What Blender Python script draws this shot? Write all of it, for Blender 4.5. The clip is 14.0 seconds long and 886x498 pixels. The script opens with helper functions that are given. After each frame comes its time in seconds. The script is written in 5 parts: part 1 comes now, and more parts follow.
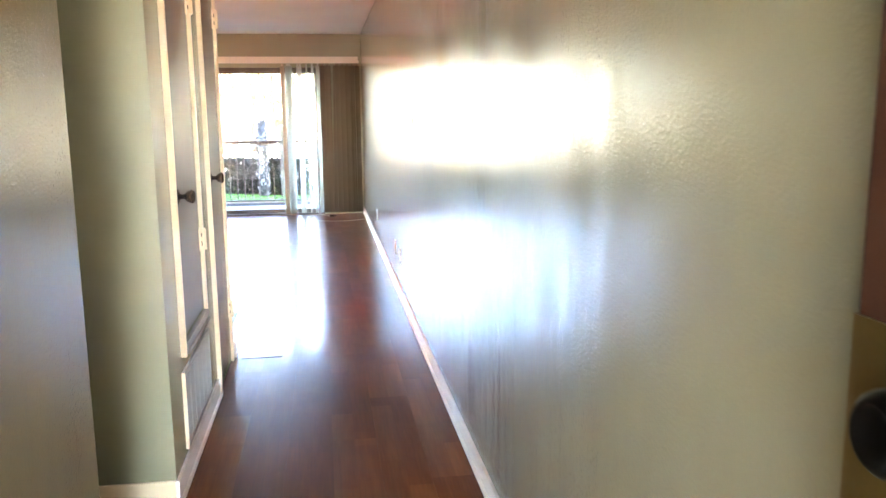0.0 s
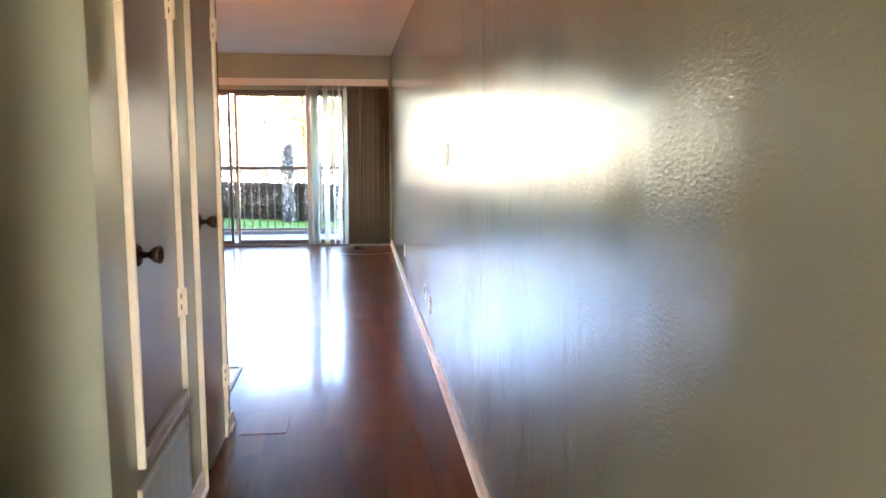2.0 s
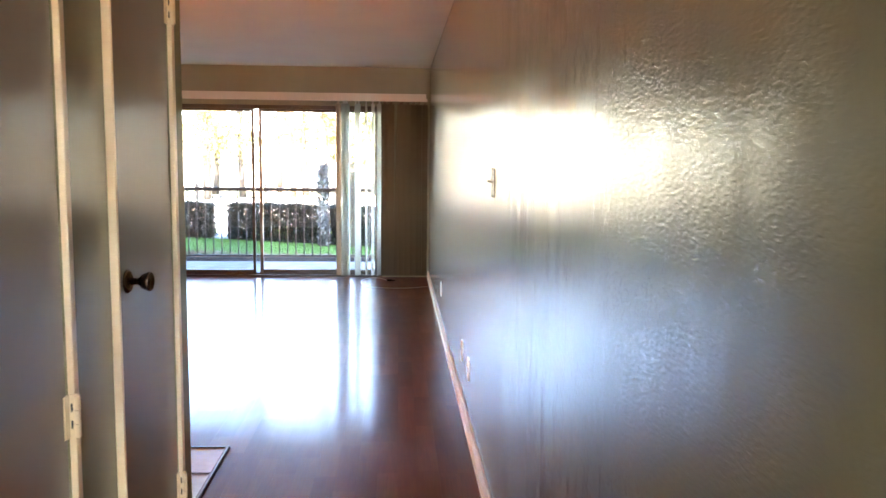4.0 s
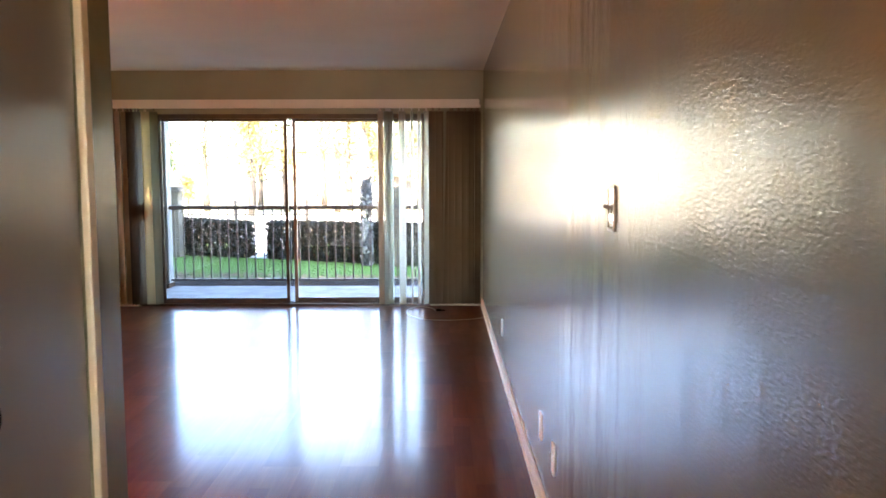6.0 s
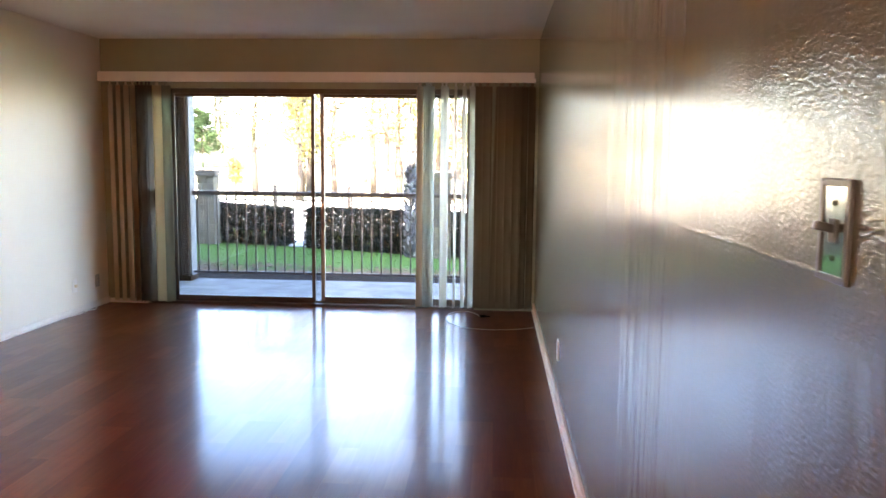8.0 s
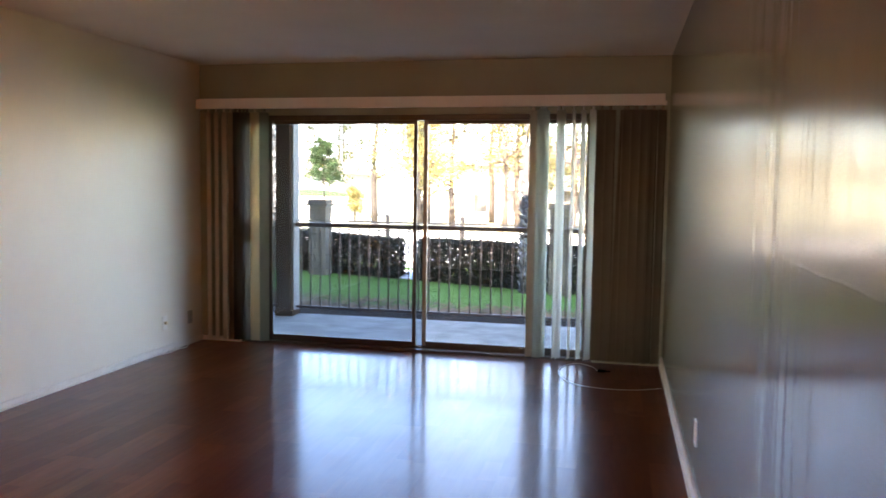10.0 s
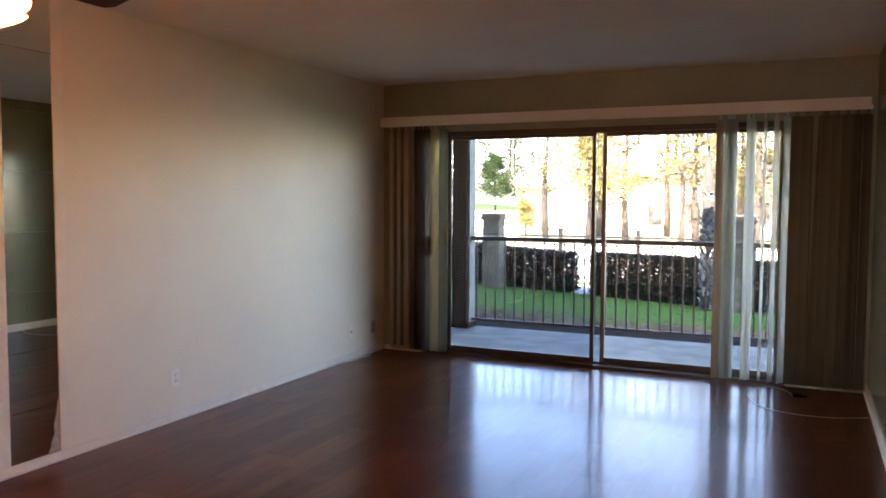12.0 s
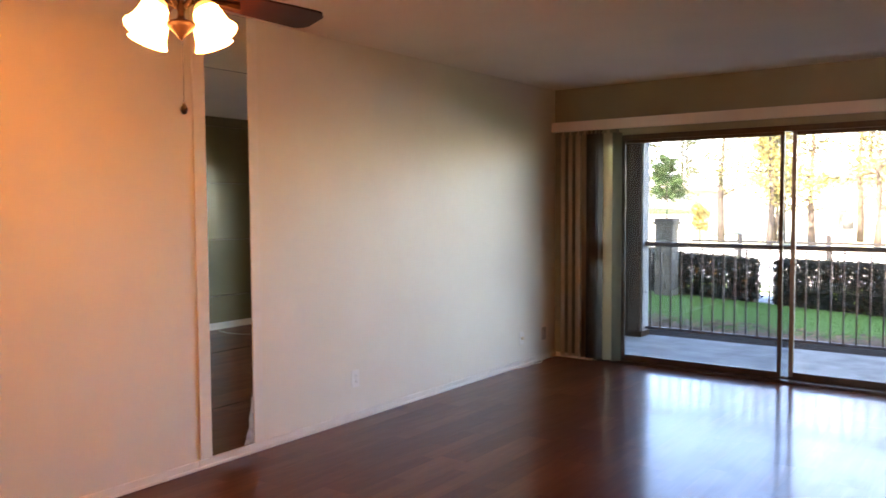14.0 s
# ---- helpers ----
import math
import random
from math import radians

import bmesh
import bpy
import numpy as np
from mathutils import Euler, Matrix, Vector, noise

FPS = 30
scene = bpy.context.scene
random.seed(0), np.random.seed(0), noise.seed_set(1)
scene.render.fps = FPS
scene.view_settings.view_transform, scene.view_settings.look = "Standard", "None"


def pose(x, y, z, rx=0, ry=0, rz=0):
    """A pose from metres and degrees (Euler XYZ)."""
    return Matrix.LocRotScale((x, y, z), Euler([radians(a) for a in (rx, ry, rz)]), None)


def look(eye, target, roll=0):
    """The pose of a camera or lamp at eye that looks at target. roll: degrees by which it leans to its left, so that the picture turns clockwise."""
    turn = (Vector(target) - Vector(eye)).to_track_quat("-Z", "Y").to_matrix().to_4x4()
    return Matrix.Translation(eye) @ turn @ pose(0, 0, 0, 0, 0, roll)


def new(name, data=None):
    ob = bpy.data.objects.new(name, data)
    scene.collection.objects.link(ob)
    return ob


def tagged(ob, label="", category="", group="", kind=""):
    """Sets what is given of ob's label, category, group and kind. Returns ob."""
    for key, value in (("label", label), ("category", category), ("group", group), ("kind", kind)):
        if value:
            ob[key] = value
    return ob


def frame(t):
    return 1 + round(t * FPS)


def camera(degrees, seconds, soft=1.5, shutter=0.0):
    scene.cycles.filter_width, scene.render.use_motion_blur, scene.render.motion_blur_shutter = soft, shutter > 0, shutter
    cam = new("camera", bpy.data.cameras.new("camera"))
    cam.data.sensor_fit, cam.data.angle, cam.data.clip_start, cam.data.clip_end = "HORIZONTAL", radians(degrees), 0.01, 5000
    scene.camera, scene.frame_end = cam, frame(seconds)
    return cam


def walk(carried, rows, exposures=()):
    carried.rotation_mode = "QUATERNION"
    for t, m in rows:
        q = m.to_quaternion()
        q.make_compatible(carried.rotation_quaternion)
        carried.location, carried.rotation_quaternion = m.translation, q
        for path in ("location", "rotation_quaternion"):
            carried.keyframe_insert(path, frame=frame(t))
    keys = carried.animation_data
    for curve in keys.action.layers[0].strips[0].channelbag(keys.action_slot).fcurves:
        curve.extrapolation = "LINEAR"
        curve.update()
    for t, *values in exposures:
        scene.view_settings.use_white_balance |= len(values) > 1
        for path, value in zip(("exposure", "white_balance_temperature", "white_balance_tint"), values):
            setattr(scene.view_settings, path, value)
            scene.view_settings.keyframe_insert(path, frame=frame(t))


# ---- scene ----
cam = camera(58.5, 14.0, soft=1.6, shutter=0.4)
PATH = [
    (0, (-0.537, -0.726, 1.323), (-0.248, 1.226, 0.993), -0.6),
    (0.5, (-0.555, -0.588, 1.362), (-0.27, 1.364, 1.029), -0.7),
    (1, (-0.53, -0.418, 1.368), (-0.27, 1.54, 1.056), -0.7),
    (1.5, (-0.497, -0.215, 1.38), (-0.268, 1.752, 1.099), -0.0),
    (2, (-0.478, 0.033, 1.358), (-0.258, 2.003, 1.088), 0.1),
    (2.5, (-0.462, 0.31, 1.374), (-0.222, 2.279, 1.121), 0.1),
    (3, (-0.403, 0.58, 1.371), (-0.168, 2.553, 1.139), 0.3),
    (3.5, (-0.37, 0.812, 1.373), (-0.206, 2.793, 1.144), 0.4),
    (3.7, (-0.367, 0.913, 1.370), (-0.229, 2.895, 1.145), 0.5),
    (5.8, (-0.413, 2.052, 1.376), (-0.381, 4.043, 1.181), -0.1),
    (6, (-0.416, 2.158, 1.376), (-0.416, 4.149, 1.188), -0.1),
    (6.5, (-0.407, 2.426, 1.362), (-0.419, 4.417, 1.178), -0.0),
    (7, (-0.388, 2.697, 1.35), (-0.442, 4.683, 1.125), 0.3),
    (7.5, (-0.38, 2.981, 1.352), (-0.471, 4.964, 1.107), 0.6),
    (7.7, (-0.37, 3.077, 1.356), (-0.476, 5.06, 1.118), 0.6),
    (9.8, (-0.372, 3.93, 1.391), (-0.752, 5.887, 1.237), 0.8),
    (10, (-0.374, 3.962, 1.392), (-0.803, 5.909, 1.238), 0.8),
    (10.5, (-0.386, 3.958, 1.398), (-0.955, 5.869, 1.249), 0.9),
    (11, (-0.398, 3.956, 1.393), (-1.085, 5.83, 1.259), 0.5),
    (11.5, (-0.417, 3.945, 1.398), (-1.178, 5.79, 1.272), 0.2),
    (12, (-0.437, 3.937, 1.393), (-1.27, 5.751, 1.269), 0.3),
    (12.5, (-0.458, 3.934, 1.395), (-1.37, 5.709, 1.27), 0.3),
    (13, (-0.468, 3.936, 1.393), (-1.464, 5.666, 1.27), 0.0),
    (13.5, (-0.49, 3.936, 1.398), (-1.579, 5.609, 1.28), -0.1),
    (14, (-0.491, 3.928, 1.401), (-1.682, 5.531, 1.29), -0.3),
]
EXPOSURES = [(0, 6.5, 6950, 23), (1.5, 6.0, 7000, 24), (3.5, 5.68, 7250, 24), (6, 5.32, 7450, 25), (7.5, 5.15, 7550, 26), (10, 4.36, 7400, 26), (11, 4.11, 7500, 26), (12.5, 4.08, 7550, 27), (14, 4.50, 7650, 28)]
walk(cam, [(t, look(eye, aim, roll)) for t, eye, aim, roll in PATH], EXPOSURES)

# ---- world, sun ----
SUN_UP = radians(44)
world = bpy.data.worlds.new("sky")
world.use_nodes = True
scene.world = world
wn = world.node_tree.nodes
sky = wn.new("ShaderNodeTexSky")
sky.sky_type, sky.sun_disc = "NISHITA", False
sky.sun_elevation, sky.sun_rotation = SUN_UP, math.pi
sky.dust_density, sky.ozone_density = 0.1, 3.0
wn["Background"].inputs["Strength"].default_value = 0.15
world.node_tree.links.new(sky.outputs["Color"], wn["Background"].inputs["Color"])
sun_data = bpy.data.lights.new("sun", "SUN")
sun_data.energy, sun_data.angle, sun_data.color = 5.0, radians(0.5), (1.0, 0.93, 0.82)
sun = new("sun", sun_data)
sun.matrix_world = look((0, -20 * math.cos(SUN_UP), 20 * math.sin(SUN_UP)), (0, 0, 0))


# ---- materials ----
class Mat:
    """A node material in the making."""

    def __init__(self, name, color=(0.8, 0.8, 0.8), rough=0.5, metal=0.0, **more):
        self.m = bpy.data.materials.new(name)
        self.m.use_nodes = True
        self.t = self.m.node_tree
        self.b = self.t.nodes["Principled BSDF"]
        self.b.inputs["Base Color"].default_value = (*color, 1)
        self.b.inputs["Roughness"].default_value = rough
        self.b.inputs["Metallic"].default_value = metal
        for key, value in more.items():
            self.b.inputs[key.replace("_", " ")].default_value = value
        self._co = None

    def node(self, kind, **inputs):
        n = self.t.nodes.new(kind)
        for key, value in inputs.items():
            n.inputs[key.replace("_", " ")].default_value = value
        return n

    def link(self, a, b):
        self.t.links.new(a, b)

    def coords(self, scale=(1, 1, 1), shift=None):
        tc = self.node("ShaderNodeTexCoord")
        mp = self.node("ShaderNodeMapping")
        mp.inputs["Scale"].default_value = scale
        self.link(tc.outputs["Object"], mp.inputs["Vector"])
        if shift is not None:
            info = self.node("ShaderNodeObjectInfo")
            mul = self.t.nodes.new("ShaderNodeVectorMath")
            mul.operation = "SCALE"
            mul.inputs[0].default_value = shift
            self.link(info.outputs["Random"], mul.inputs["Scale"])
            self.link(mul.outputs["Vector"], mp.inputs["Location"])
        return mp.outputs["Vector"]

    def noise(self, scale, detail=3.0, rough=0.55, stretch=(1, 1, 1), shift=None, distort=0.0):
        n = self.node("ShaderNodeTexNoise", Scale=scale, Detail=detail, Roughness=rough, Distortion=distort)
        self.link(self.coords(stretch, shift), n.inputs["Vector"])
        return n.outputs["Fac"]

    def ramp(self, fac, stops):
        r = self.node("ShaderNodeValToRGB")
        e = r.color_ramp.elements
        while len(e) < len(stops):
            e.new(0.5)
        for el, (p, c) in zip(e, stops):
            el.position = p
            el.color = (*c, 1) if len(c) == 3 else c
        self.link(fac, r.inputs["Fac"])
        return r.outputs["Color"]

    def mix(self, fac, a, b, blend="MIX"):
        n = self.t.nodes.new("ShaderNodeMix")
        n.data_type, n.blend_type = "RGBA", blend
        for value, socket in ((fac, n.inputs[0]), (a, n.inputs[6]), (b, n.inputs[7])):
            if isinstance(value, (int, float)):
                socket.default_value = value
            elif isinstance(value, tuple):
                socket.default_value = (*value, 1)
            else:
                self.link(value, socket)
        return n.outputs[2]

    def color(self, out):
        self.link(out, self.b.inputs["Base Color"])
        return self

    def rough(self, fac, low, high):
        r = self.node("ShaderNodeMapRange")
        r.inputs["To Min"].default_value, r.inputs["To Max"].default_value = low, high
        self.link(fac, r.inputs["Value"])
        self.link(r.outputs["Result"], self.b.inputs["Roughness"])
        return self

    def bump(self, fac, strength, distance=0.002, after=None):
        n = self.node("ShaderNodeBump", Strength=strength, Distance=distance)
        self.link(fac, n.inputs["Height"])
        if after is not None:
            self.link(after, n.inputs["Normal"])
        self.link(n.outputs["Normal"], self.b.inputs["Normal"])
        return n.outputs["Normal"]


def paint(name, color, rough, grain, depth, drips=0.0, vary=0.08, gloss=0.5, long=1.0, ior=1.5, streak=0.0, rolled=0.0):
    """Rolled wall paint: faint blotches, an orange-peel relief, roller and drip marks down the wall."""
    k = Mat(name, color, rough)
    k.b.inputs["Specular IOR Level"].default_value = gloss
    k.b.inputs["IOR"].default_value = ior
    dark = tuple(c * (1 - vary) for c in color)
    light = tuple(min(1, c * (1 + vary)) for c in color)
    k.color(k.ramp(k.noise(1.3, 4), [(0.3, dark), (0.7, light)]))
    k.rough(k.noise(3.1, 3, stretch=(1, 1, 0.35)), rough * 0.92, rough * 1.14)
    n = None
    if drips:
        n = k.bump(k.noise(9, 3, 0.55, (1, 1, 0.09)), drips, 0.012)
    if rolled:
        k.b.inputs["Anisotropic"].default_value = rolled
        along = k.node("ShaderNodeCombineXYZ", X=0.0, Y=1.0, Z=0.0)
        k.link(along.outputs["Vector"], k.b.inputs["Tangent"])
    if streak:
        n = k.bump(k.noise(9, 4.0, 0.55, (1, 1, 0.10)), streak, 0.006, n)
    k.bump(k.noise(grain, 2.5, 0.5, (1, long, 1)), depth, 0.003, n)
    return k.m


SEAM = 1.247                             # board joint along the hall wall


def gloss_wall(name, color, rough=0.165, drip=0.5, peel=0.75):
    """Old gloss paint over a hand-trowelled skim: long runs down the wall under a fine lumpy peel."""
    k = Mat(name, color, rough)
    k.b.inputs["Specular IOR Level"].default_value = 0.85
    k.b.inputs["IOR"].default_value = 1.56
    k.b.inputs["Anisotropic"].default_value = 0.6
    along = k.node("ShaderNodeCombineXYZ", X=0.0, Y=1.0, Z=0.0)
    k.link(along.outputs["Vector"], k.b.inputs["Tangent"])
    dark = tuple(c * 0.90 for c in color)
    light = tuple(c * 1.10 for c in color)
    k.color(k.ramp(k.noise(1.3, 4), [(0.3, dark), (0.7, light)]))
    k.rough(k.noise(2.2, 4, 0.6, (1, 1.5, 0.35)), rough * 0.85, rough * 1.25)
    k.b.inputs["Coat Weight"].default_value = 0.22
    k.b.inputs["Coat Roughness"].default_value = 0.45
    n = k.bump(k.noise(1.0, 2.0, 0.5, (1, 6.5, 0.5)), drip, 0.007)
    n = k.bump(k.noise(1.0, 2.0, 0.5, (1, 2.3, 1.4)), drip, 0.008, n)
    n = k.bump(k.noise(1.0, 2.5, 0.55, (1, 17, 0.9)), drip, 0.0011, n)
    seam = k.node("ShaderNodeSeparateXYZ")
    k.link(k.coords(), seam.inputs["Vector"])
    wander = k.node("ShaderNodeMath")
    wander.operation = "MULTIPLY_ADD"
    k.link(k.noise(2.6, 3), wander.inputs[0])
    wander.inputs[1].default_value = 0.018
    k.link(seam.outputs["Z"], wander.inputs[2])
    ridge = k.node("ShaderNodeMapRange")
    ridge.inputs["From Min"].default_value, ridge.inputs["From Max"].default_value = SEAM - 0.03, SEAM + 0.03
    k.link(wander.outputs["Value"], ridge.inputs["Value"])
    joint = k.ramp(ridge.outputs["Result"], [(0.0, (0, 0, 0)), (0.44, (0.2, 0.2, 0.2)), (0.52, (1, 1, 1)), (0.62, (0.2, 0.2, 0.2)), (1.0, (0, 0, 0))])
    reach = k.node("ShaderNodeMapRange")
    reach.inputs["From Min"].default_value, reach.inputs["From Max"].default_value = 2.6, 4.2
    k.link(seam.outputs["Y"], reach.inputs["Value"])
    n = k.bump(k.mix(reach.outputs["Result"], (0.0, 0.0, 0.0), joint), 0.6, 0.0006, n)
    lumps = k.noise(1.0, 2.5, 0.5, (1, 90, 150), distort=0.4)
    worn = k.ramp(k.noise(1.9, 3, 0.6), [(0.35, (0.25, 0.25, 0.25)), (0.62, (1.0, 1.0, 1.0))])
    smoother = k.node("ShaderNodeMapRange")
    for key, value in (("From Min", 3.2), ("From Max", 5.4), ("To Min", 1.0), ("To Max", 0.34)):
        smoother.inputs[key].default_value = value
    k.link(seam.outputs["Y"], smoother.inputs["Value"])
    worn = k.mix(1.0, worn, smoother.outputs["Result"], "MULTIPLY")
    k.bump(k.mix(1.0, lumps, worn, "MULTIPLY"), peel, 0.0020, n)
    return k.m


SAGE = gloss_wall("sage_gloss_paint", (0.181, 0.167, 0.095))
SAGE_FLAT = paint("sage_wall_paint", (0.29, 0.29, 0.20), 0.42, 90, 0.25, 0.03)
WHITE = paint("white_wall_paint", (0.785, 0.735, 0.632), 0.5, 95, 0.2, 0.02, 0.04)
CEIL = paint("ceiling_paint", (0.80, 0.715, 0.63), 0.85, 130, 0.5, 0.0, 0.04)
DOORPAINT = paint("grey_green_door_paint", (0.31, 0.280, 0.240), 0.20, 60, 0.05, 0.0, 0.05, 1.0, 1.0, 1.6, 0.11, 0.7)
HALLPAINT = paint("grey_green_gloss_paint", (0.27, 0.265, 0.160), 0.20, 150, 0.10, 0.0, 0.06, 1.0, 0.6, 1.6, 0.12, 0.7)
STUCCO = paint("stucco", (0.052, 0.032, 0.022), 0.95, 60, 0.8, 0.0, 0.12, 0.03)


def simple(name, color, rough, metal=0.0, vary=0.12, scale=9, depth=0.1, **more):
    k = Mat(name, color, rough, metal, **more)
    k.color(k.ramp(k.noise(scale, 4), [(0.25, tuple(c * (1 - vary) for c in color)), (0.75, tuple(min(1, c * (1 + vary)) for c in color))]))
    k.bump(k.noise(scale * 9, 3), depth, 0.001)
    return k.m


TRIM = simple("white_trim_paint", (0.80, 0.75, 0.67), 0.40, vary=0.06)
CREAM = simple("cream_trim_paint", (0.80, 0.64, 0.40), 0.30, vary=0.08)
VALANCE = simple("valance_plastic", (0.76, 0.70, 0.62), 0.45, vary=0.03)
BRONZE = simple("bronze_anodised_metal", (0.080, 0.070, 0.057), 0.42, 0.5, vary=0.15)
ALUM = simple("pale_aluminium", (0.42, 0.40, 0.36), 0.35, 0.8, vary=0.08)
BLACK = simple("black_plastic", (0.0018, 0.0017, 0.0016), 0.6, Specular_IOR_Level=0.02, vary=0.1)
STILE = simple("dull_grey_metal", (0.24, 0.22, 0.20), 0.42, 0.5, vary=0.12)
DARKKNOB = simple("blackened_bronze_knob", (0.0009, 0.0007, 0.0005), 0.35, vary=0.4, scale=30, Specular_IOR_Level=0.04)
BRASS = simple("aged_brass", (0.10, 0.062, 0.016), 0.45, 0.9, vary=0.25, scale=14)
KNOB = simple("dark_bronze_knob", (0.10, 0.065, 0.04), 0.22, 0.9, vary=0.3, scale=40)
CHROME = simple("polished_plate", (0.75, 0.70, 0.62), 0.07, 1.0, vary=0.04)
DARKPLATE = simple("worn_dark_plate_edge", (0.07, 0.045, 0.03), 0.3, 0.6)
PLATE = simple("ivory_plastic", (0.84, 0.81, 0.75), 0.35, vary=0.03)
SLOT = simple("dark_slot", (0.03, 0.028, 0.025), 0.6)
CABLE = simple("grey_white_cable", (0.55, 0.53, 0.50), 0.45, vary=0.05)
RAIL = simple("brown_rail_paint", (0.085, 0.062, 0.050), 0.45, vary=0.2)
FENCE = simple("dark_iron_paint", (0.005, 0.004, 0.004), 0.5, vary=0.2)
CONCRETE = simple("patio_concrete", (0.21, 0.205, 0.195), 0.75, vary=0.38, scale=2.2, depth=0.4)
PATIO = simple("stained_patio_concrete", (0.205, 0.203, 0.184), 0.80, vary=0.40, scale=4.0, depth=0.4)
KERB = simple("kerb_concrete", (0.55, 0.53, 0.49), 0.85, vary=0.15, scale=3, depth=0.4)
ASPHALT = simple("pale_road_concrete", (0.50, 0.46, 0.39), 0.9, vary=0.25, scale=4, depth=0.5)
BARK = simple("bark", (0.042, 0.029, 0.020), 0.9, vary=0.4, scale=11, depth=0.9)
PALEBARK = simple("grey_palm_bark", (0.040, 0.037, 0.034), 0.9, vary=0.3, scale=9, depth=0.8)
BOOTPALE = simple("split_palm_fibre", (0.25, 0.24, 0.225), 0.9, vary=0.5, scale=9, depth=0.8)
BOOT = simple("dry_palm_fibre", (0.075, 0.070, 0.064), 0.9, vary=0.4, scale=9, depth=0.8)
ROOF = simple("roof_tiles", (0.19, 0.125, 0.095), 0.8, vary=0.25, scale=7, depth=0.6)
HOUSEWALL = simple("house_stucco", (0.72, 0.64, 0.50), 0.9, vary=0.08, scale=2)
WINDOWDARK = simple("house_window_glass", (0.10, 0.09, 0.08), 0.10, vary=0.1)
def stone_blocks():
    """Rough tan-grey blocks, each toned by its own random."""
    k = Mat("tan_grey_block_stone", rough=0.9)
    info = k.node("ShaderNodeObjectInfo")
    tone = k.ramp(info.outputs["Random"], [(0, (0.105, 0.078, 0.050)), (0.5, (0.155, 0.118, 0.078)), (1, (0.205, 0.158, 0.106))])
    k.color(k.mix(0.8, tone, k.ramp(k.noise(17, 4, 0.6, shift=(5, 3, 7)), [(0.3, (0.75, 0.74, 0.72)), (0.7, (1.15, 1.15, 1.14))]), "MULTIPLY"))
    k.bump(k.noise(60, 4), 0.7, 0.006)
    return k.m


BLOCK = stone_blocks()
JOINT = simple("dark_mortar", (0.040, 0.034, 0.028), 0.95)
FANMETAL = simple("antique_copper", (0.0095, 0.0042, 0.0028), 0.5, 0.0, vary=0.25, scale=20, Specular_IOR_Level=0.15)
FANWOOD = simple("dark_walnut_blade", (0.016, 0.005, 0.0035), 0.45, vary=0.35, scale=12, Specular_IOR_Level=0.12)
DOORWOOD = simple("red_brown_door_wood", (0.020, 0.008, 0.004), 0.6, vary=0.25, scale=8, depth=0.2, Specular_IOR_Level=0.04)
MIRROR = Mat("mirror_silver", (0.88, 0.96, 0.91), 0.015, 1.0).m
MIRROR_PATCH = simple("pale_mirror_patch", (0.46, 0.42, 0.37), 0.6, vary=0.25, scale=40)
DUCT = simple("grille_grey_paint", (0.36, 0.36, 0.31), 0.4, vary=0.12, scale=20)


